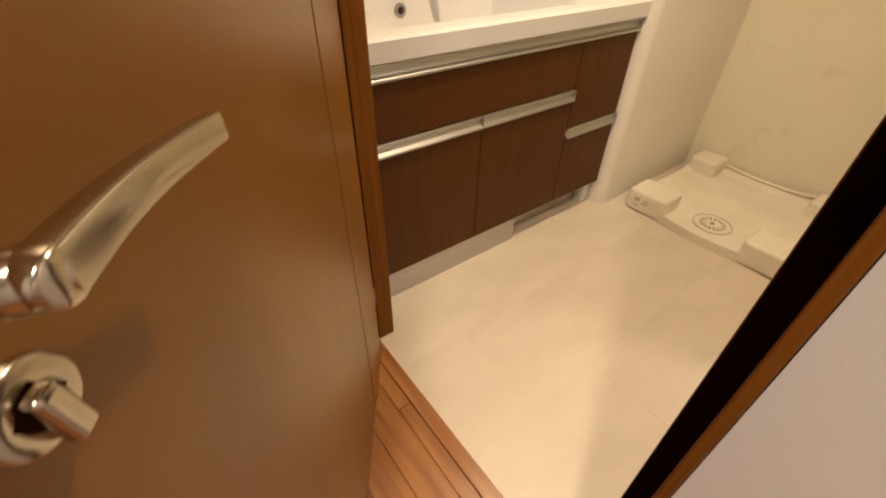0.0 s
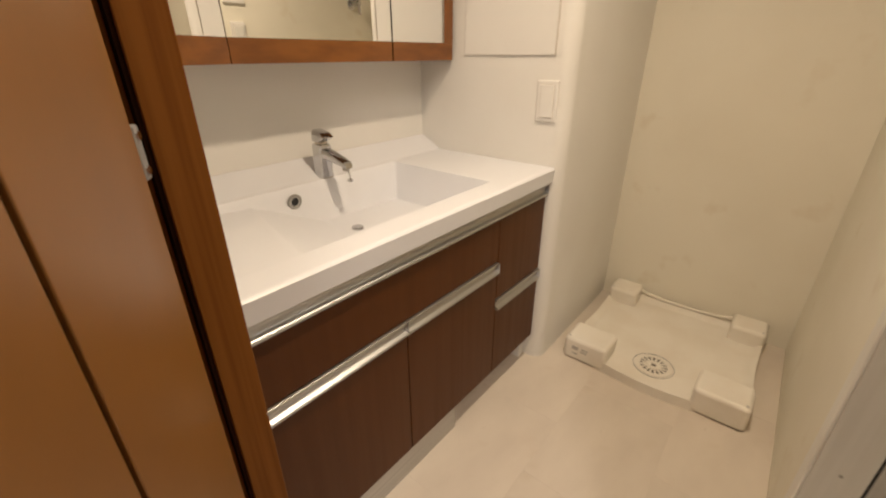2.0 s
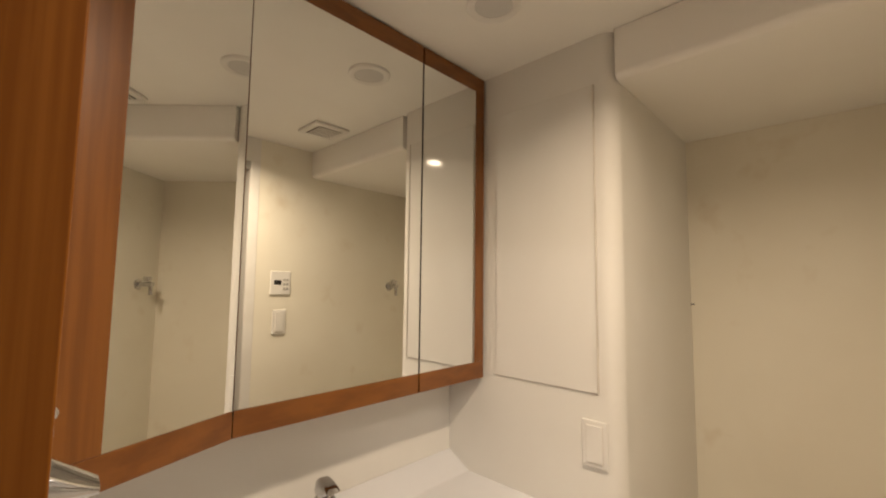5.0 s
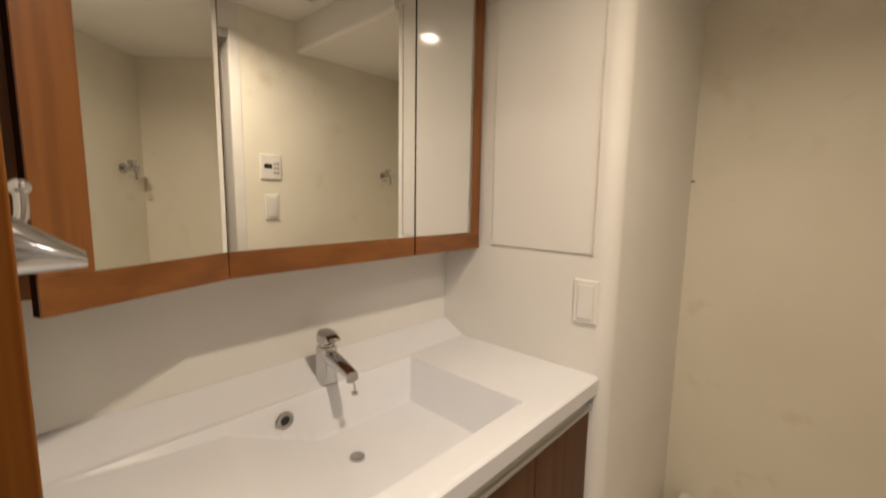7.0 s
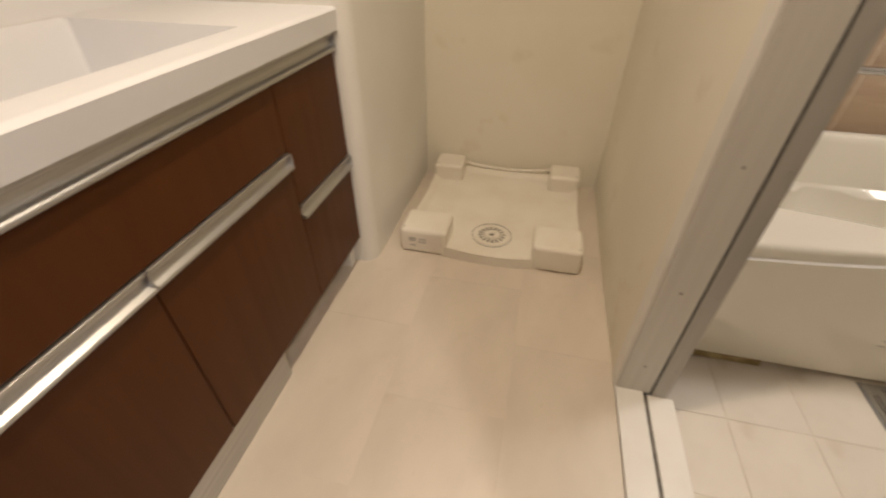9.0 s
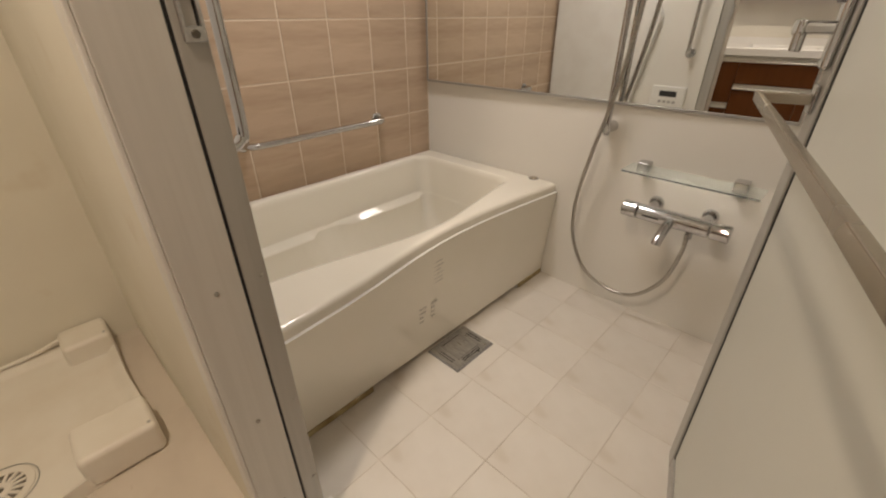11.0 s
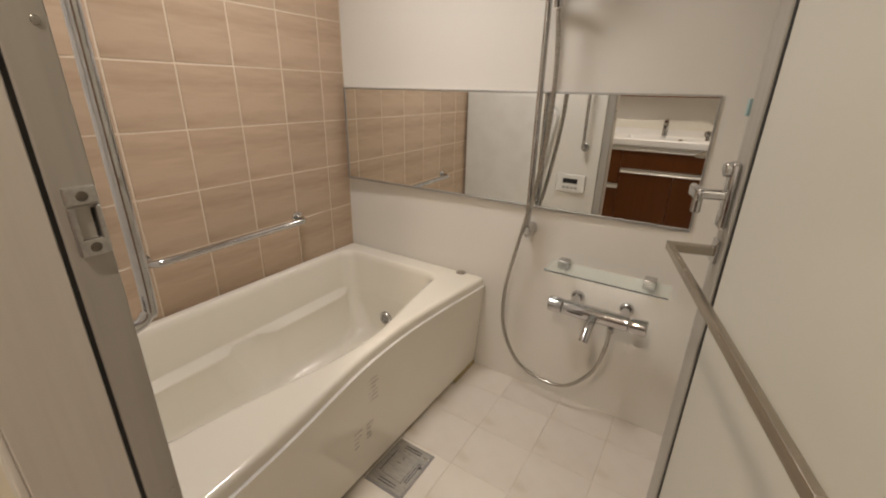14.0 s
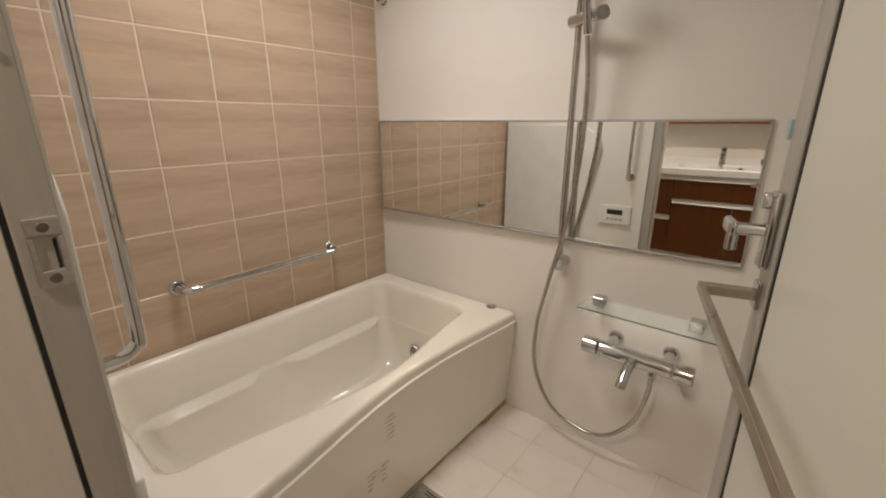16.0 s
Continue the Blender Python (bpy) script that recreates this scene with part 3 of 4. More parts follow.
top = part("counter_top", counter_mesh(), COUNTER, counter)
bowl = ring((0.912, 1.2855, 0.736), 0.021, 0.011, 0.005, "-y")
outlet = part("overflow_ring", bowl, STEEL, counter, "chrome overflow ring")
part("overflow_hole", rod((0.912, 1.286, 0.736), (0.912, 1.283, 0.736), 0.0112, seg=24), DARK, outlet)
plug = part("drain_ring", ring((1.013, 1.145, 0.6555), 0.033, 0.022, 0.003, "z"), STEEL, counter, "chrome drain ring")
part("drain_gap", rod((1.013, 1.145, 0.6550), (1.013, 1.145, 0.6578), 0.0235, seg=28), DARK, plug, "dark gap round the plug")
part("drain_plug", rod((1.013, 1.145, 0.6578), (1.013, 1.145, 0.667), 0.0185, 0.0165, 28, 0.002), CHROME, plug)


def loft(sections, n=20, power=0.45, bm=None):
    """Rounded-square rings (centre, half width vector, half height vector) joined into one closed body."""
    own, rows = bmesh.new(), []
    for c, a, b in sections:
        c, a, b, row = Vector(c), Vector(a), Vector(b), []
        for k in range(n):
            p, q = math.cos(2 * math.pi * k / n), math.sin(2 * math.pi * k / n)
            row.append(own.verts.new(c + a * math.copysign(abs(p) ** power, p) + b * math.copysign(abs(q) ** power, q)))
        rows.append(row)
    for p, q in zip(rows, rows[1:]):
        for k in range(n):
            own.faces.new((p[k], p[(k + 1) % n], q[(k + 1) % n], q[k]))
    own.faces.new(rows[0][::-1])
    own.faces.new(rows[-1])
    return joined(bm, own)


def faucet_thing():
    f = thing("faucet", (1.035, 1.335, 0.78), "chrome single-lever basin mixer tap on the counter", "faucet")
    x, y, z = 1.047, 1.326, 0.773
    body = loft([((x, y, z), (0.024, 0, 0), (0, 0.026, 0)), ((x, y, z + 0.004), (0.0225, 0, 0), (0, 0.0245, 0)), ((x, y - 0.001, z + 0.050), (0.0215, 0, 0), (0, 0.0225, 0)),
                 ((x, y - 0.003, z + 0.092), (0.0215, 0, 0), (0, 0.0230, 0)), ((x, y - 0.003, z + 0.098), (0.0195, 0, 0), (0, 0.0210, 0))])
    body = part("body", body, CHROME, f)
    part("collar", rod((x, y - 0.003, z + 0.098), (x, y - 0.003, z + 0.106), 0.0185, seg=28, bevel=0.001), SATIN_CHROME, body)
    arm = loft([((x, y - 0.008, z + 0.073), (0.0180, 0, 0), (0, 0.004, 0.0190)), ((x, y - 0.045, z + 0.070), (0.0170, 0, 0), (0, 0.003, 0.0150)),
                ((x, y - 0.090, z + 0.060), (0.0155, 0, 0), (0, 0.003, 0.0120)), ((x, y - 0.118, z + 0.053), (0.0145, 0, 0), (0, 0.003, 0.0105)),
                ((x, y - 0.124, z + 0.051), (0.0110, 0, 0), (0, 0.002, 0.0070))], power=0.6)
    arm = part("spout", arm, CHROME, f)
    part("aerator", rod((x, y - 0.110, z + 0.046), (x, y - 0.110, z + 0.036), 0.0105, seg=20, bevel=0.001), STEEL, arm)
    grip = loft([((x, y - 0.003, z + 0.106), (0.0195, 0, 0), (0, 0.021, 0)), ((x, y - 0.006, z + 0.113), (0.0215, 0, 0), (0, 0.026, 0.002)),
                 ((x, y - 0.014, z + 0.126), (0.0205, 0, 0), (0, 0.033, 0.006)), ((x, y - 0.012, z + 0.134), (0.0170, 0, 0), (0, 0.026, 0.005)),
                 ((x, y - 0.011, z + 0.136), (0.0110, 0, 0), (0, 0.018, 0.003))], power=0.5)
    part("lever", grip, CHROME, f, "chrome lever")
    chain = tube([(x + 0.004, y - 0.112, z + 0.040), (x + 0.006, y - 0.116, z + 0.020), (x + 0.006, y - 0.116, z + 0.008)], 0.0022, steps=4)
    rod((x + 0.006, y - 0.116, z + 0.010), (x + 0.006, y - 0.116, z + 0.004), 0.008, seg=14, bm=chain)
    part("hanging_plug", chain, CHROME, f, "small chrome plug on a wire")
    return f


faucet_thing()

# mirror cabinet
cabinet = thing("mirror_cabinet", (1.03, 1.33, 1.10), "three-door mirror cabinet framed in red brown wood", "mirror cabinet")
MZ0, MZ1, MY = 1.089, 2.094, 1.252
part("carcass", box(0.494, 1.574, 1.274, 1.408, MZ0 + 0.002, MZ1, 0.001), STILE_WOOD, cabinet)


def cabinet_door(w, left, right, m):
    """A mirror door, hinged at its own x = 0..w; wooden rails above and below, stiles where given."""
    d = part("mirror_door", box(0.002, w - 0.002, 0.004, 0.020, MZ0, MZ1, 0.001, m), GAP_DARK, cabinet, "mirror door with wooden rails")
    x0, x1 = (left or 0.002), w - (right or 0.002)
    part("mirror_glass", box(x0, x1, 0.0005, 0.0039, MZ0 + 0.053, MZ1 - 0.052, 0, m), MIRROR, d, "clear mirror glass", smooth=False)
    part("bottom_rail", box(0.002, w - 0.002, -0.001, 0.0039, MZ0, MZ0 + 0.0525, 0.0008, m), CABINET_WOOD, d)
    part("top_rail", box(0.002, w - 0.002, -0.001, 0.0039, MZ1 - 0.0515, MZ1, 0.0008, m), CABINET_WOOD, d)
    if left:
        part("stile", box(0.002, left - 0.0005, -0.001, 0.0039, MZ0 + 0.053, MZ1 - 0.052, 0.0008, m), STILE_WOOD, d)
    if right:
        part("stile", box(w - right + 0.0005, w - 0.002, -0.001, 0.0039, MZ0 + 0.053, MZ1 - 0.052, 0.0008, m), STILE_WOOD, d)
    return d


cabinet_door(0.492, 0, 0, pose(0.795, MY, 0))
cabinet_door(0.287, 0, 0.045, pose(1.289, MY, 0))
cabinet_door(0.294, 0.068, 0, pose(0.7965, MY, 0, 0, 0, 21.7) @ pose(-0.294, 0, 0))

# access panel in the partition wall
hatch = thing("access_panel", (1.585, 1.036, 1.53), "flush white hinged panel in a thin frame on the wall", "wall panel")
part("panel", box(1.5795, 1.5865, 0.8705, 1.2035, 1.1055, 1.9545, 0.0008), PARTITION_PANEL, hatch)
part("frame", box(1.5838, 1.5866, 0.868, 1.206, 1.103, 1.957), PALE_LINE, hatch, "thin pale frame")
part("edge_grip", box(1.5765, 1.5835, 0.8665, 0.8700, 1.104, 1.956, 0.0008), PALE_LINE, hatch, "slim edge grip")


def switch_thing(place, turn, w, h, label, style="switch"):
    """A wall plate that faces -y before its turn, centred on place."""
    m = pose(*place, 0, 0, turn)
    s = thing("light_switch" if style == "switch" else "control_panel", place, label, "switch" if style == "switch" else "control panel")
    part("plate", box(-w / 2, w / 2, -0.008, 0.0, -h / 2, h / 2, 0.003, m, 3), PLASTIC, s)
    if style == "switch":
        part("rocker", box(-0.022, 0.022, -0.012, -0.007, -0.048, 0.048, 0.002, m), PLASTIC, s, "white rocker")
        part("rocker_shadow_gap", box(-0.0235, 0.0235, -0.0085, -0.0079, -0.0495, 0.0495, 0, m), PALE_LINE, s)
    else:
        part("screen", box(-0.004, 0.034, -0.0100, -0.0078, -0.008, 0.014, 0.001, m), DARK, s, "dark display")
        for i in range(2):
            for j in range(3):
                part("button", box(-0.040 + i * 0.016, -0.029 + i * 0.016, -0.0105, -0.0078, -0.034 + j * 0.022, -0.022 + j * 0.022, 0.001, m), GREY_PLASTIC, s)
    return s


switch_thing((1.585, 0.880, 0.975), -90, 0.070, 0.120, "white rocker light switch on the wall by the basin")
switch_thing((1.435, 0.05, 1.190), 180, 0.070, 0.120, "white rocker light switch beside the bathroom door")
switch_thing((1.435, 0.05, 1.385), 180, 0.105, 0.118, "white control panel with dark display beside the bathroom door", "control")

# robe hook on the wall left of the basin
hook = thing("robe_hook", (0.485, 0.93, 1.19), "chrome double robe hook on the wall above the basin", "hook")
part("foot", box(0.485, 0.492, 0.905, 0.955, 1.174, 1.248, 0.003, seg=3), CHROME, hook)
prong = bmesh.new()
rows = []
for i in range(11):
    t = i / 10
    cx, cz, hw, hh = 0.490 + 0.062 * t, 1.212 - 0.022 * t, 0.022 - 0.007 * t * t, 0.033 - 0.025 * t
    rows.append([prong.verts.new((cx, 0.93 + hw * math.cos(2 * math.pi * k / 14), cz + hh * math.sin(2 * math.pi * k / 14))) for k in range(14)])
for p, q in zip(rows, rows[1:]):
    for k in range(14):
        prong.faces.new((p[k], p[(k + 1) % 14], q[(k + 1) % 14], q[k]))
prong.faces.new(rows[0][::-1])
prong.faces.new(rows[-1])
part("lower_prong", prong, CHROME, hook)
up = tube([(0.490, 0.94, 1.205), (0.504, 0.948, 1.214), (0.512, 0.957, 1.232), (0.513, 0.966, 1.254)], 0.0055, steps=6)
ball((0.513, 0.967, 1.258), 0.0085, bm=up)
part("upper_prong", up, CHROME, hook)

# washing-machine tray
PX0, PX1, PY0, PY1 = 1.672, 2.286, 0.128, 0.748
tray = thing("washing_machine_tray", (1.97, 0.44, 0), "ivory plastic washing machine tray with raised corners", "tray")


def tray_mesh():
    def at(u, v):
        x, y = PX0 + (PX1 - PX0) * u, PY0 + (PY1 - PY0) * v
        x += (1 - u) * (0.034 - 0.046 * max(0.0, 1 - (2.2 * (v - 0.5)) ** 2))
        y = 0.438 + (y - 0.438) * (1 - 0.035 * (1 - abs(2 * u - 1)))
        rim = max(1 - smoothstep(0.0, 0.05, min(v, 1 - v)), smoothstep(0.925, 0.965, u), 0.55 * (1 - smoothstep(0.0, 0.03, u)))
        bowl = 0.012 * (1 - smoothstep(0.05, 0.5, math.hypot((u - 0.27) * 1.0, v - 0.5)))
        return Vector((x, y, 0.034 + 0.020 * rim - bowl))
    bm = grid_surface(60, 60, at)
    rim = [e for e in bm.edges if len(e.link_faces) == 1]
    low = bmesh.ops.extrude_edge_only(bm, edges=rim)["geom"]
    for v in [g for g in low if isinstance(g, bmesh.types.BMVert)]:
        v.co.z = 0.0
    return bm


part("tray", tray_mesh(), PAN, tray)
for x0, x1, y0, y1, h in ((PX0, PX0 + 0.135, PY0, PY0 + 0.165, 0.098), (PX0, PX0 + 0.135, PY1 - 0.165, PY1, 0.098),
                          (PX1 - 0.125, PX1, PY0, PY0 + 0.125, 0.102), (PX1 - 0.125, PX1, PY1 - 0.125, PY1, 0.102)):
    foot = part("corner_block", box(x0, x1, y0, y1, 0.001, h, 0.016, seg=4), PAN, tray)
    part("pad_screw", rod((x0 + 0.016, (y0 if y0 < 0.4 else y1 - 0.03) + 0.015, h), (x0 + 0.016, (y0 if y0 < 0.4 else y1 - 0.03) + 0.015, h + 0.001), 0.004, seg=10), GREY_PLASTIC, foot)
for y0, y1, z0, z1 in ((0.690, 0.715, 0.050, 0.066), (0.655, 0.680, 0.046, 0.052), (0.652, 0.676, 0.058, 0.064), (0.690, 0.712, 0.030, 0.036)):
    part("label_mark", box(PX0 - 0.0012, PX0 + 0.001, y0, y1, z0, z1), FAINT_PRINT, tray)
cx, cy, cz = 1.805, 0.440, 0.0235
trap = part("drain_ring", ring((cx, cy, cz), 0.066, 0.049, 0.0045, "z", 40), PAN, tray, "ivory drain ring")
part("drain_groove", ring((cx, cy, cz + 0.0002), 0.0730, 0.0708, 0.0022, "z", 48), GREY_PLASTIC, trap, "dark groove round the drain")
part("drain_floor", rod((cx, cy, cz - 0.004), (cx, cy, cz + 0.0005), 0.051, seg=36), HOLE_DARK, trap, "dark drain opening")
grate = bmesh.new()
for k in range(16):
    a = 2 * math.pi * k / 16
    box(0.018, 0.049, -0.0036, 0.0036, 0.0, 0.004, 0.001, Matrix.Translation((cx, cy, cz)) @ pose(0, 0, 0, 0, 0, math.degrees(a)), bm=grate)
part("drain_grate", grate, PAN, trap, "ivory slotted drain grate")
part("drain_hub", ring((cx, cy, cz), 0.024, 0.010, 0.007, "z", 28), PAN, trap, "ivory drain hub")
pipe = thing("wall_pipe", (2.28, 0.44, 0.06), "thin ivory pipe along the wall behind the tray", "pipe")
part("pipe", tube([(2.270, 0.250, 0.078), (2.266, 0.32, 0.066), (2.265, 0.42, 0.060), (2.266, 0.52, 0.061), (2.270, 0.60, 0.068), (2.274, 0.628, 0.074)], 0.0065, steps=6), PAN, pipe)

nail = thing("wall_screw", (2.284, 0.810, 1.325), "small dark screw in the corner of the recess", "screw")
part("shank", rod((2.282, 0.8105, 1.325), (2.282, 0.800, 1.325), 0.0032, seg=12, bevel=0.0006), HOLE_GREY, nail)
part("head", rod((2.282, 0.800, 1.325), (2.282, 0.798, 1.325), 0.0048, seg=14, bevel=0.0006), HOLE_GREY, nail)
tap = thing("washing_machine_tap", (2.14, 0.05, 1.37), "chrome washing machine water tap on the recess wall", "tap")
part("tap_foot", rod((2.14, 0.05, 1.37), (2.14, 0.058, 1.37), 0.028, seg=28, bevel=0.002), CHROME, tap)
part("tap_body", rod((2.14, 0.055, 1.37), (2.14, 0.130, 1.37), 0.013, seg=20, bevel=0.002), CHROME, tap)
part("tap_nozzle", rod((2.14, 0.118, 1.37), (2.14, 0.122, 1.315), 0.009, seg=16, bevel=0.001), CHROME, tap)
part("tap_grip", box(2.125, 2.155, 0.085, 0.115, 1.385, 1.410, 0.005), CHROME, tap)

# ceiling fittings
lit = thing("downlight", (1.016, 0.44, 2.10), "small round lit downlight in the ceiling", "ceiling light")
part("trim_ring", ring((1.016, 0.44, 2.10), 0.062, 0.040, 0.006, "-z"), PLASTIC, lit)
part("lamp_cover", rod((1.016, 0.44, 2.10), (1.016, 0.44, 2.0965), 0.0405, seg=36), GLOW, lit, "glowing lamp cover")
dark = thing("ceiling_speaker_disc", (1.281, 0.990, 2.10), "round white ceiling fitting with grey unlit centre", "ceiling fitting")
part("trim_ring", ring((1.281, 0.990, 2.10), 0.070, 0.048, 0.010, "-z"), PLASTIC, dark)
part("centre_disc", rod((1.281, 0.990, 2.10), (1.281, 0.990, 2.094), 0.049, seg=36), LENS, dark, "grey frosted disc")
vent = thing("ceiling_vent", (1.448, 0.407, 2.10), "square white ventilation grille in the ceiling", "vent")
part("cover", box(1.363, 1.533, 0.322, 0.492, 2.086, 2.0995, 0.004), PLASTIC, vent)
part("opening", box(1.390, 1.506, 0.349, 0.465, 2.0842, 2.0862), HOLE_DARK, vent, "grey grille opening")
for k in range(6):
    y = 0.356 + k * 0.0195
    part("slat", box(1.392, 1.504, y, y + 0.008, 2.080, 2.0845, 0.001), PLASTIC, vent)
hall_light = thing("hall_ceiling_light", (-0.45, -0.42, 2.40), "round white ceiling light in the hall", "ceiling light")
part("lamp_body", rod((-0.45, -0.42, 2.40), (-0.45, -0.42, 2.345), 0.09, seg=36, bevel=0.01), PLASTIC, hall_light)


# ---- bathroom things ----
RIM = ((-0.05, 1.440), (-0.12, 1.443), (-0.30, 1.460), (-0.42, 1.475), (-0.52, 1.494), (-0.62, 1.511), (-0.76, 1.525), (-0.90, 1.527), (-1.05, 1.519), (-1.20, 1.503), (-1.41, 1.478))


def rim_x(y):
    ys, xs = [-a for a, _ in RIM], [b for _, b in RIM]
    return float(np.interp(-y, ys, xs))


def rim_smooth(y):
    return sum(rim_x(y + d) for d in (-0.09, -0.06, -0.03, 0, 0.03, 0.06, 0.09)) / 7


def tub_loop(x0, x1, y0, y1, r, z, front=None, back=None, side=18, turn=6):
    """A rounded rectangle; front(y) and back(y) shift the two long sides."""
    pts = []
    corners = ((x0, y1, 90, 180), (x0, y0, 180, 270), (x1, y0, 270, 360), (x1, y1, 0, 90))
    for k, (cx, cy, a0, a1) in enumerate(corners):
        ox, oy = cx + (r if cx == x0 else -r), cy + (r if cy == y0 else -r)
        for i in range(turn + 1):
            a = radians(a0 + (a1 - a0) * i / turn)
            pts.append((ox + r * math.cos(a), oy + r * math.sin(a)))
        nx = corners[(k + 1) % 4]
        ex, ey = nx[0] + (r if nx[0] == x0 else -r), nx[1] + (r if nx[1] == y0 else -r)
        sx, sy = pts[-1]
        tx, ty = (ex + r * math.cos(radians(nx[2])), ey + r * math.sin(radians(nx[2])))
        for i in range(1, side):
            pts.append((sx + (tx - sx) * i / side, sy + (ty - sy) * i / side))
    out = []
    for x, y in pts:
        w = max(0.0, min(1.0, (x1 - x) / (x1 - x0)))
        if front:
            x += front(y) * smoothstep(0.3, 1.0, w)
        if back:
            x += back(y) * smoothstep(0.3, 1.0, 1 - w)
        out.append(Vector((x, y, z)))
    return out


def ledge(y):
    a = smoothstep(0.74, 0.79, -y) * (1 - smoothstep(1.20, 1.26, -y))
    b = smoothstep(0.24, 0.29, -y) * (1 - smoothstep(0.60, 0.65, -y))
    return -0.050 * max(a, b)


def tub_mesh():
    fo = lambda y: rim_smooth(y) - 1.475
    ky, kx = (0.10, 0.20, 0.36, 0.50, 0.65, 0.80, 0.95, 1.15, 1.30), (0.060, 0.055, 0.036, 0.000, -0.028, -0.038, -0.010, 0.032, 0.054)
    wave = lambda y: sum(float(np.interp(-y + d, ky, kx)) for d in (-0.08, -0.04, 0, 0.04, 0.08)) / 5
    fi = lambda y: wave(y) - 0.065
    fm = lambda y: 0.5 * wave(y) - 0.050
    Y0, Y1 = -1.405, -0.088
    loops = [tub_loop(1.475, 2.249, Y0, Y1, 0.012, 0.322, fo), tub_loop(1.475, 2.249, Y0, Y1, 0.012, 0.342, fo),
             tub_loop(1.477, 2.248, Y0 + 0.002, Y1 - 0.002, 0.012, 0.350, fo), tub_loop(1.482, 2.244, Y0 + 0.005, Y1 - 0.005, 0.012, 0.3555, fo), tub_loop(1.491, 2.238, Y0 + 0.010, Y1 - 0.010, 0.012, 0.358, fo),
             tub_loop(1.655, 2.217, -1.323, -0.150, 0.056, 0.357, fi), tub_loop(1.668, 2.211, -1.317, -0.162, 0.060, 0.354, fi), tub_loop(1.678, 2.205, -1.311, -0.172, 0.060, 0.347, fi),
             tub_loop(1.686, 2.199, -1.304, -0.182, 0.062, 0.330, fi), tub_loop(1.699, 2.178, -1.289, -0.213, 0.070, 0.188, fm), tub_loop(1.700, 2.176, -1.288, -0.215, 0.070, 0.180, fm),
             tub_loop(1.702, 2.174, -1.286, -0.218, 0.070, 0.175, fm, ledge), tub_loop(1.704, 2.171, -1.284, -0.222, 0.070, 0.166, fm, ledge), tub_loop(1.707, 2.160, -1.280, -0.232, 0.070, 0.110, fm, lambda y: 0.75 * ledge(y)),
             tub_loop(1.722, 2.098, -1.262, -0.290, 0.080, 0.010, fm), tub_loop(1.745, 2.078, -1.235, -0.330, 0.085, -0.035, fm),
             tub_loop(1.800, 2.035, -1.180, -0.400, 0.085, -0.048, fm)]
    bm = bmesh.new()
    rings = [[bm.verts.new(p) for p in lp] for lp in loops]
    n = len(rings[0])
    for a, b in zip(rings, rings[1:]):
        for k in range(n):
            bm.faces.new((a[k], a[(k + 1) % n], b[(k + 1) % n], b[k]))
    c = bm.verts.new((1.93, -0.80, -0.050))
    for k in range(n):
        bm.faces.new((rings[-1][k], rings[-1][(k + 1) % n], c))
    return bm


tub = thing("bathtub", (1.86, -0.75, BATH_Z), "ivory white built-in bathtub with curved front rim", "bathtub")
shell = part("tub_shell", tub_mesh(), TUB, tub)
shell.data.set_sharp_from_angle(angle=radians(55))


def apron_mesh():
    def at(u, v):
        y = -0.090 - 1.313 * u
        return Vector(((rim_smooth(y) - 0.0055) * v + 1.508 * (1 - v), y, BATH_Z + 0.022 + (0.3205 - BATH_Z - 0.022) * v))
    bm = grid_surface(40, 8, at)
    geo = bmesh.ops.extrude_face_region(bm, geom=bm.faces[:])["geom"]
    for v in [g for g in geo if isinstance(g, bmesh.types.BMVert)]:
        v.co.x += 0.02
    return bm


apron = part("apron", apron_mesh(), TUB, tub, "ivory white front apron")
part("apron_trim", grid_surface(40, 1, lambda u, v: Vector((rim_smooth(-0.09 - 1.313 * u) + 0.004 - 0.0130 * v, -0.09 - 1.313 * u, 0.3228 - 0.0016 * v))), PLASTIC, tub, "white joint strip")
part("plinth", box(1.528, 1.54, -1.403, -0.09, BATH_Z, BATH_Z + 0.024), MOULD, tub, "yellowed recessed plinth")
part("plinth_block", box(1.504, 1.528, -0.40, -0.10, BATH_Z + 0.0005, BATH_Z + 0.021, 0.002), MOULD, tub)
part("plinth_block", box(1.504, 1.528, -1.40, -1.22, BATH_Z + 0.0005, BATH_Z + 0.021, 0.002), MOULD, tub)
part("plinth_bolt", rod((1.516, -1.205, BATH_Z + 0.014), (1.506, -1.205, BATH_Z + 0.014), 0.007, seg=12), GREY_PLASTIC, tub)
push = part("drain_button", rod((1.586, -1.385, 0.3575), (1.586, -1.385, 0.3615), 0.022, seg=32, bevel=0.0015), CHROME, tub, "round chrome drain button")
part("button_cap", rod((1.586, -1.385, 0.3615), (1.586, -1.385, 0.3635), 0.016, seg=28, bevel=0.001), SATIN_CHROME, push)
jet = part("water_inlet", ring((1.925, -1.268, 0.075), 0.034, 0.020, 0.014, "y"), CHROME, tub, "round chrome water inlet")
part("inlet_core", rod((1.925, -1.270, 0.075), (1.925, -1.262, 0.075), 0.0175, seg=24), GREY_PLASTIC, jet)
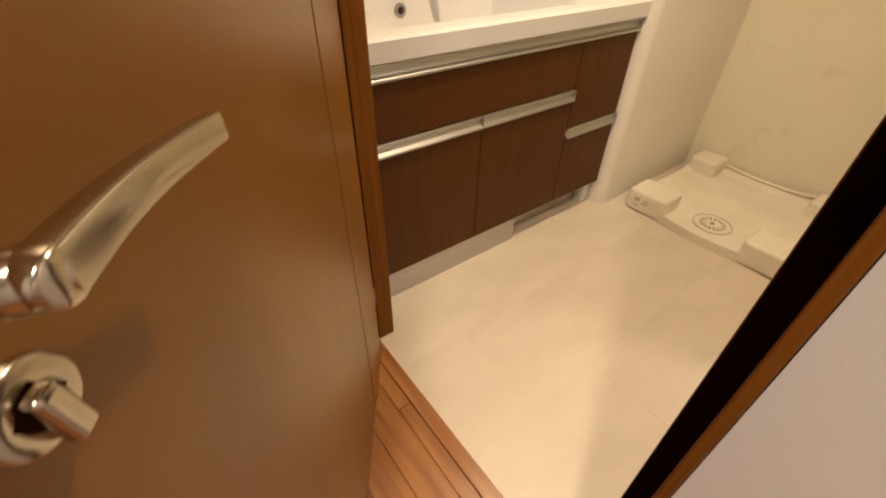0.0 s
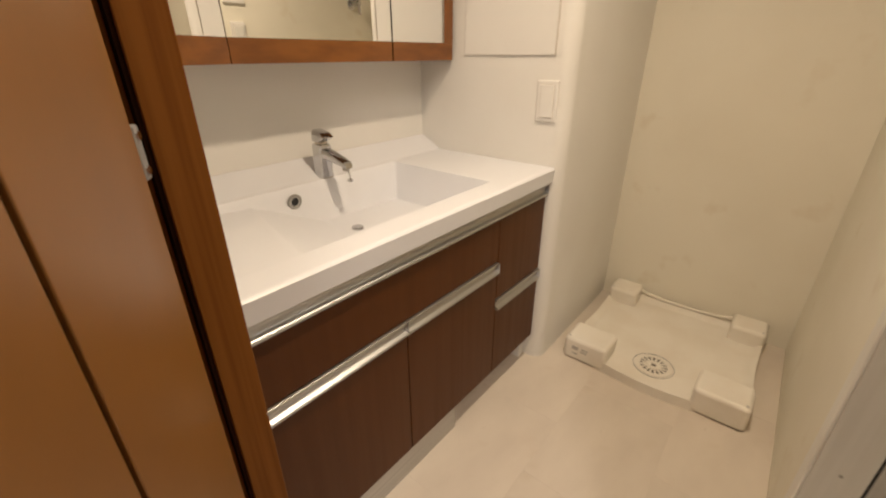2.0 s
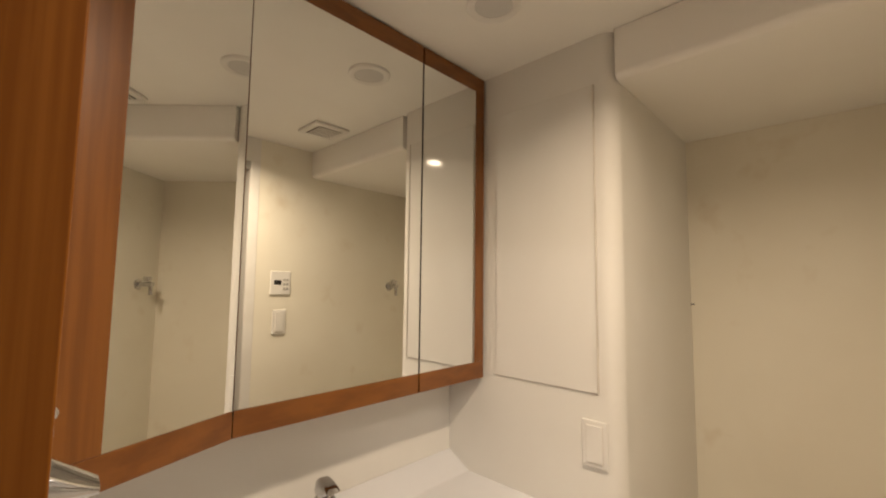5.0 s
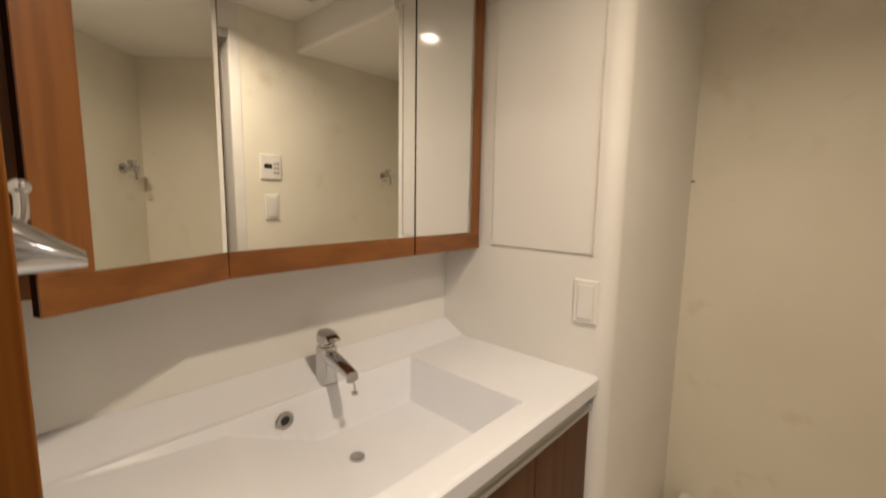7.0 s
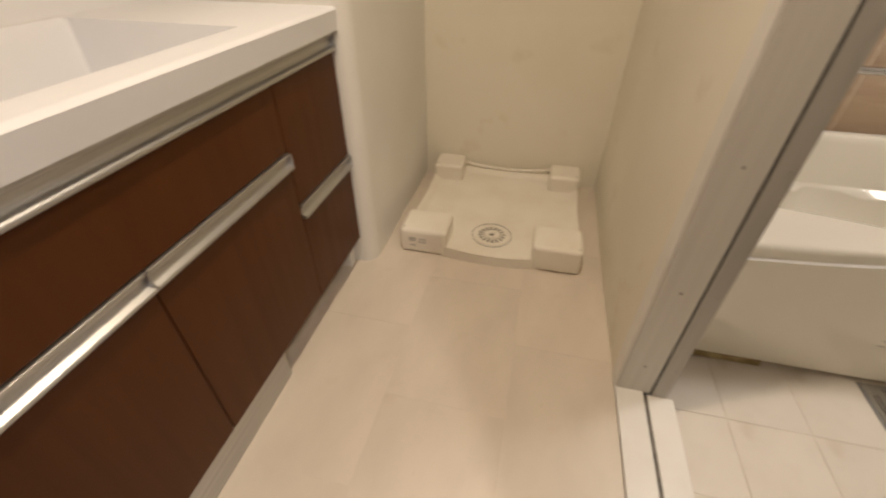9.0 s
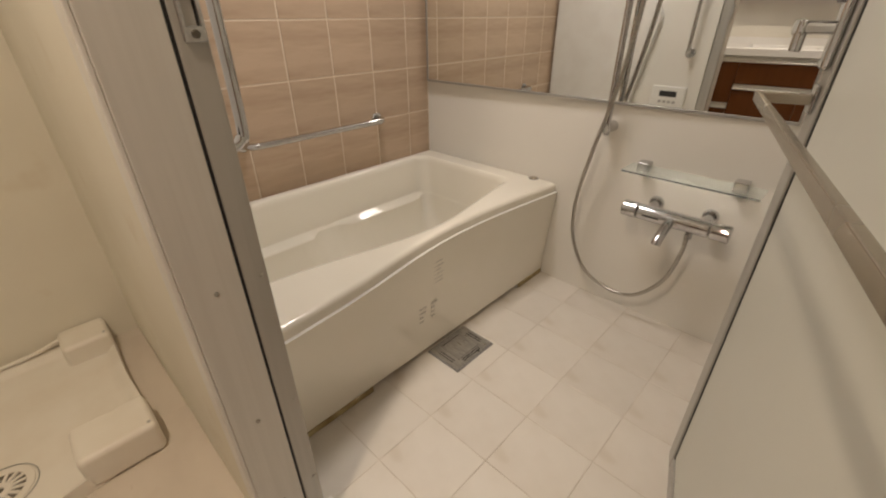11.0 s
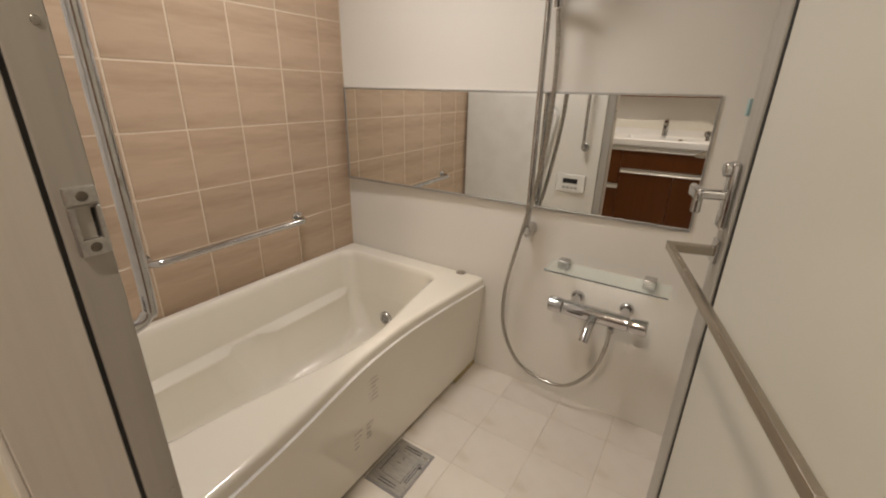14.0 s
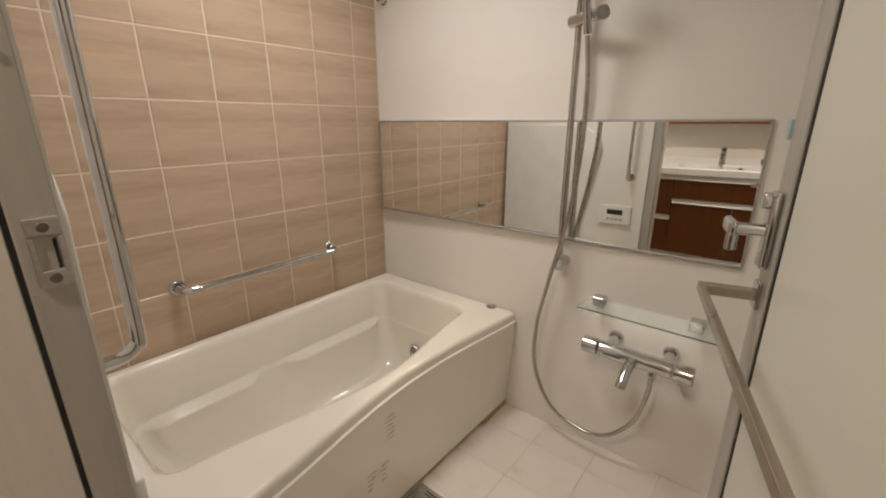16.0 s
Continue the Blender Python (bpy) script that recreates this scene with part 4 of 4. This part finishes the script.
# printed notice on the apron, too fine to read
random.seed(5)
for row in range(6):
    z = 0.262 - row * 0.0155
    for x0, x1 in ((0.0, 0.012), (0.016, 0.016 + 0.03 * random.uniform(0.7, 1.2))):
        y1 = -0.690 - x0
        part("notice_line", box(-0.0006, 0.0006, -0.690 - x1, y1, z - 0.0028 * random.uniform(0.5, 1), z, m=Matrix.Translation((1.5075 + (rim_smooth(-0.71) - 1.5135) * (z + 0.073) / 0.394, 0, 0))), FAINT_PRINT, apron)
for row in range(4):
    z = 0.115 - row * 0.018
    for k in range(3):
        y1 = -0.560 - k * 0.055
        part("notice_line", box(-0.0006, 0.0006, y1 - 0.035 * random.uniform(0.4, 1), y1, z - 0.0035, z, m=Matrix.Translation((1.5075 + (rim_smooth(-0.62) - 1.5135) * (z + 0.073) / 0.394, 0, 0))), FAINT_PRINT, apron)

# floor drain
drain = thing("floor_drain", (1.436, -0.745, BATH_Z), "square stainless floor drain cover beside the tub", "drain cover")
part("drain_frame", box(1.360, 1.508, -0.846, -0.648, BATH_Z + 0.0005, BATH_Z + 0.004, 0.001), HOLE_GREY, drain, "grey drain rim")
plate_bm = box(1.366, 1.502, -0.840, -0.654, BATH_Z + 0.004, BATH_Z + 0.008, 0.002)
box(1.394, 1.474, -0.800, -0.694, BATH_Z + 0.008, BATH_Z + 0.0105, 0.002, bm=plate_bm)
cover = part("drain_cover", plate_bm, STEEL, drain)
for x0, x1, y0, y1 in ((1.384, 1.387, -0.79, -0.70), (1.376, 1.379, -0.79, -0.70), (1.400, 1.468, -0.818, -0.815), (1.400, 1.468, -0.828, -0.825),
                       (1.400, 1.468, -0.679, -0.676), (1.400, 1.468, -0.669, -0.666), (1.483, 1.486, -0.79, -0.70)):
    part("slot", box(x0, x1, y0, y1, BATH_Z + 0.0075, BATH_Z + 0.0084), DARK, cover)
part("lift_hole", rod((1.374, -0.775, BATH_Z + 0.0075), (1.374, -0.775, BATH_Z + 0.0086), 0.006, seg=12), DARK, cover)

# wide mirror, set slightly askew on a wedge-shaped backing
glass = thing("wall_mirror", (1.51, -1.407, 0.90), "wide low bathroom mirror in a thin metal frame", "mirror")
MM = pose(0.77, -1.4045, 0, 0, 0, 1.05)
MW = 1.449
part("mirror_glass", box(0.005, MW, -0.004, 0.0, 0.711, 1.106, 0, MM), MIRROR, glass, "clear mirror glass", smooth=False)
part("frame_top", box(0.0, MW + 0.006, -0.004, 0.004, 1.1062, 1.113, 0.001, MM), ALU, glass)
part("frame_bottom", box(0.0, MW + 0.006, -0.004, 0.004, 0.702, 0.7108, 0.001, MM), ALU, glass)
part("frame_side", box(-0.001, 0.0048, -0.004, 0.004, 0.711, 1.106, 0.001, MM), ALU, glass)
part("frame_side", box(MW + 0.0002, MW + 0.006, -0.004, 0.004, 0.711, 1.106, 0.001, MM), ALU, glass)
wedge = box(0.772, 2.222, -1.4068, -1.400, 0.704, 1.111)
for v in wedge.verts:
    if v.co.y > -1.405:
        v.co.y = -1.4094 + (v.co.x - 0.77) * 0.01833
part("backing", wedge, BATH_PANEL, glass, "white wedge backing", smooth=False)


def grab_bar(points, feet, axis, label, thick=0.0125):
    g = thing("grab_bar", points[0], label, "grab bar")
    part("bar", tube(points, thick, 18, 8), CHROME, g)
    for p in feet:
        part("flange", ring(p, 0.026, 0.0115, 0.008, axis, 28), CHROME, g)
    return g


grab_bar([(2.252, -0.450, 0.570), (2.215, -0.452, 0.570), (2.193, -0.468, 0.570), (2.187, -0.510, 0.570), (2.187, -0.75, 0.570), (2.187, -1.010, 0.570),
          (2.193, -1.052, 0.570), (2.215, -1.068, 0.570), (2.252, -1.070, 0.570)], ((2.2515, -0.450, 0.570), (2.2515, -1.070, 0.570)), "-x",
         "horizontal chrome grab bar on the beige tiles")
BX = 1.405
grab_bar([(BX, -0.085, 0.785), (BX, -0.118, 0.785), (BX, -0.137, 0.797), (BX, -0.144, 0.830), (BX, -0.144, 1.10), (BX, -0.144, 1.395),
          (BX, -0.137, 1.428), (BX, -0.118, 1.440), (BX, -0.085, 1.440)], ((BX, -0.085, 0.785), (BX, -0.085, 1.440)), "-y",
         "vertical chrome grab bar beside the bathroom door", 0.0095)

# bath remote control
remote = thing("bath_remote", (1.467, -0.085, 0.545), "white bath remote control with dark display on the wall", "control panel")
part("case", box(1.372, 1.562, -0.105, -0.0855, 0.490, 0.606, 0.006, seg=3), PLASTIC, remote)
part("display", box(1.420, 1.515, -0.1065, -0.1045, 0.548, 0.580, 0.001), DARK, remote, "dark display")
for k in range(4):
    part("button", box(1.418 + k * 0.026, 1.436 + k * 0.026, -0.1075, -0.1045, 0.512, 0.526, 0.001), GREY_PLASTIC, remote)

# folded bath board, standing on the tub rim against the wall
lid = thing("folding_bath_board", (1.95, -0.11, 0.359), "white folded bath board standing upright on the tub rim", "bath board")


def folded_leaf(inset, y0, y1):
    """An upright board with one large rounded upper corner and a slanting end."""
    outline = [(2.238 - inset, 0.3595 + inset), (1.700 + inset, 0.3595 + inset), (1.588 + inset, 0.955)]
    outline += [(1.788 + inset - 0.200 * math.cos(radians(a)), 0.955 + (0.135 - inset) * math.sin(radians(a))) for a in range(10, 91, 10)]
    outline.append((2.238 - inset, 1.096 - inset))
    bm = bmesh.new()
    face = bm.faces.new([bm.verts.new((x, y0, z)) for x, z in outline])
    geo = bmesh.ops.extrude_face_region(bm, geom=[face])["geom"]
    for v in [g for g in geo if isinstance(g, bmesh.types.BMVert)]:
        v.co.y = y1
    bmesh.ops.bevel(bm, geom=[e for e in bm.edges if abs(e.verts[0].co.y - e.verts[1].co.y) < 1e-5], offset=0.003, segments=2, affect="EDGES", profile=0.5)
    return bm


part("leaf", folded_leaf(0.0, -0.090, -0.109), PLASTIC, lid)
part("leaf", folded_leaf(0.004, -0.1105, -0.1295), PLASTIC, lid)

# shower set
shower = thing("shower_set", (1.29, -1.407, 0.62), "chrome slide bar with hand shower and metal hose", "shower")
part("slide_bar", rod((1.290, -1.352, 0.600), (1.290, -1.352, 1.720), 0.0105, seg=18, bevel=0.002), CHROME, shower)
for z in (0.625, 1.690):
    part("bar_foot", rod((1.290, -1.407, z), (1.290, -1.338, z), 0.020, 0.017, 24, 0.004), CHROME, shower)
holder = part("shower_holder", rod((1.315, -1.345, 1.395), (1.215, -1.318, 1.402), 0.017, seg=22, bevel=0.004), CHROME, shower)
part("holder_knob", rod((1.216, -1.318, 1.402), (1.196, -1.313, 1.404), 0.019, seg=22, bevel=0.004), GREY_PLASTIC, holder)
wand = tube([(1.240, -1.300, 1.350), (1.240, -1.270, 1.440), (1.240, -1.235, 1.535)], 0.0125, 18, 6)
rod((1.240, -1.240, 1.545), (1.240, -1.205, 1.520), 0.036, 0.040, 28, 0.006, bm=wand)
part("hand_shower", wand, CHROME, shower)
part("hose", tube([(1.240, -1.302, 1.345), (1.232, -1.315, 1.20), (1.238, -1.325, 1.00), (1.268, -1.335, 0.78), (1.318, -1.335, 0.55), (1.352, -1.335, 0.36),
                   (1.345, -1.335, 0.19), (1.275, -1.335, 0.055), (1.165, -1.335, 0.006), (1.060, -1.330, 0.025), (0.975, -1.320, 0.130), (0.940, -1.305, 0.260),
                   (0.935, -1.297, 0.345)], 0.0075, 12, 26, 0.0010), HOSE_METAL, shower, "metal spiral hose")

mixer = thing("shower_mixer", (0.99, -1.30, 0.372), "chrome thermostatic bath and shower mixer on the wall", "mixer tap")
mz, my = 0.374, -1.312
barrel = part("barrel", rod((0.880, my, mz), (1.105, my, mz), 0.0275, seg=30, bevel=0.004), CHROME, mixer)
for x0, x1 in ((0.822, 0.876), (1.109, 1.160)):
    part("control_knob", rod((x0, my, mz), (x1, my, mz), 0.0285, seg=24, bevel=0.004), CHROME, mixer)
for x in (0.905, 1.080):
    leg = part("wall_union", rod((x, -1.407, mz + 0.008), (x, my, mz + 0.004), 0.016, seg=20), CHROME, mixer)
    part("escutcheon", rod((x, -1.407, mz + 0.008), (x, -1.393, mz + 0.008), 0.027, 0.023, 30, 0.004), CHROME, leg)
part("spout", tube([(0.995, my + 0.010, mz), (0.997, my + 0.050, mz - 0.012), (1.000, my + 0.095, mz - 0.045), (1.001, my + 0.104, mz - 0.058)], 0.0155, 18, 6), CHROME, mixer)
part("hose_nut", rod((0.935, my, mz - 0.020), (0.935, my, mz - 0.050), 0.0115, seg=18, bevel=0.002), CHROME, mixer)
part("printed_band", box(1.030, 1.085, my + 0.0255, my + 0.0282, mz - 0.004, mz + 0.001), DARK, mixer)

shelf = thing("glass_shelf", (1.0, -1.35, 0.487), "small clear glass shelf on chrome brackets", "shelf")
pane = part("shelf_glass", box(0.782, 1.190, -1.403, -1.292, 0.504, 0.510, 0.001), GLASS, shelf, "greenish clear glass plate")
pane.visible_shadow = False
for x in (0.848, 1.145):
    part("bracket", box(x - 0.020, x + 0.020, -1.4085, -1.366, 0.488, 0.526, 0.004, seg=3), CHROME, shelf)

for name_y, y, ax in (("pole", -1.407, 1), ("pole", -0.085, -1)):
    peg = thing("pole_bracket", (2.192, y, 1.605), "small chrome bracket for a drying pole", "bracket", "drying pole brackets")
    part("foot", rod((2.192, y, 1.605), (2.192, y + ax * 0.006, 1.605), 0.020, seg=24, bevel=0.002), CHROME, peg)
    part("cup", rod((2.192, y + ax * 0.004, 1.605), (2.192, y + ax * 0.035, 1.605), 0.014, seg=20, bevel=0.002), CHROME, peg)
bath_light = thing("bathroom_ceiling_light", (1.66, -0.74, 2.0), "round white bathroom ceiling light", "ceiling light")
part("lamp_base", rod((1.66, -0.74, 2.0), (1.66, -0.74, 1.985), 0.185, seg=48, bevel=0.004), PLASTIC, bath_light)
part("lamp_cover", rod((1.66, -0.74, 1.985), (1.66, -0.74, 1.968), 0.172, 0.160, 48, 0.004), BATH_GLOW, bath_light, "glowing lamp cover")


# ---- pieces of floors and walls ----
def pieces(owner, name, cells, material, place, thick=0.004, bevel=0.0008):
    """Cells are (a0, a1, b0, b1) on a plane; place turns (a, b, depth) into the world. Alike cells share one mesh."""
    shared = {}
    for a0, a1, b0, b1 in cells:
        key = (round(a1 - a0, 3), round(b1 - b0, 3))
        if key not in shared:
            bm = box(0, a1 - a0, 0, b1 - b0, -thick, 0, bevel, seg=1)
            bm.transform(place.to_3x3().to_4x4())
            me = mesh_of(bm, name, material)
            shared[key] = me
        ob = new(name, shared[key])
        ob.parent = owner
        ob.matrix_basis = Matrix.Translation(place @ Vector((a0, b0, 0)))


floor = new("floor", None)
tagged(floor, "beige stone-look vinyl floor tiles", kind="structure")
cells, g = [], 0.0005
for y0, y1, shift in ((0.01, 0.31, 0.0), (0.31, 0.61, 0.225), (0.61, 0.91, 0.0)):
    for k in range(-2, 4):
        x0, x1 = 1.337 + shift - 0.45 + k * 0.45, 1.337 + shift + k * 0.45
        x0, x1, ya, yb = max(x0, 0.4515), min(x1, 2.289), max(y0, 0.051), min(y1, 0.90)
        if x1 - x0 > 0.01:
            cells.append((x0 + g, x1 - g, ya + g, yb - g))
pieces(floor, "floor_tile", cells, VINYL, Matrix.Identity(4), 0.004, 0.0003)
bath_floor = new("bathroom_floor", None)
tagged(bath_floor, "off-white bathroom floor tiles with grey joints", kind="structure")
xs = [0.456, 0.657, 0.872, 1.087, 1.302, 1.527]
ys = [-1.406, -1.262, -1.060, -0.860, -0.660, -0.460, -0.259, -0.093]
g = 0.0012
pieces(bath_floor, "floor_tile", [(a + g, b - g, c + g, d - g) for a, b in zip(xs, xs[1:]) for c, d in zip(ys, ys[1:])], BATH_TILE,
       Matrix.Translation((0, 0, BATH_Z)), 0.005, 0.0012)
tile_wall = new("tile_wall", None)
tagged(tile_wall, "beige streaked bathroom wall tiles with pale joints", kind="structure")
ys = [-1.407, -1.274, -1.075, -0.875, -0.675, -0.475, -0.275, -0.086]
zs = [0.340, 0.562, 0.766, 0.970, 1.174, 1.378, 1.582, 1.786, 1.999]
g = 0.0025
pieces(tile_wall, "wall_tile", [(a + g, b - g, c + g, d - g) for a, b in zip(ys, ys[1:]) for c, d in zip(zs, zs[1:])], WALL_TILE,
       Matrix(((0, 0, -1, 2.252), (1, 0, 0, 0), (0, 1, 0, 0), (0, 0, 0, 1))), 0.006, 0.0014)
hall_floor = new("hall_floor", None)
tagged(hall_floor, "reddish brown hall floor boards", kind="structure")
cells, k = [], 0
x = -1.498
while x < 0.40:
    x1 = min(x + 0.075, 0.4135)
    cells += [(x + 0.0005, x1 - 0.0005, -1.598, 0.2 + 0.31 * (k % 3)), (x + 0.0005, x1 - 0.0005, 0.2015 + 0.31 * (k % 3), 1.898)]
    x, k = x1, k + 1
pieces(hall_floor, "floor_board", cells, HALL_WOOD, Matrix.Identity(4))
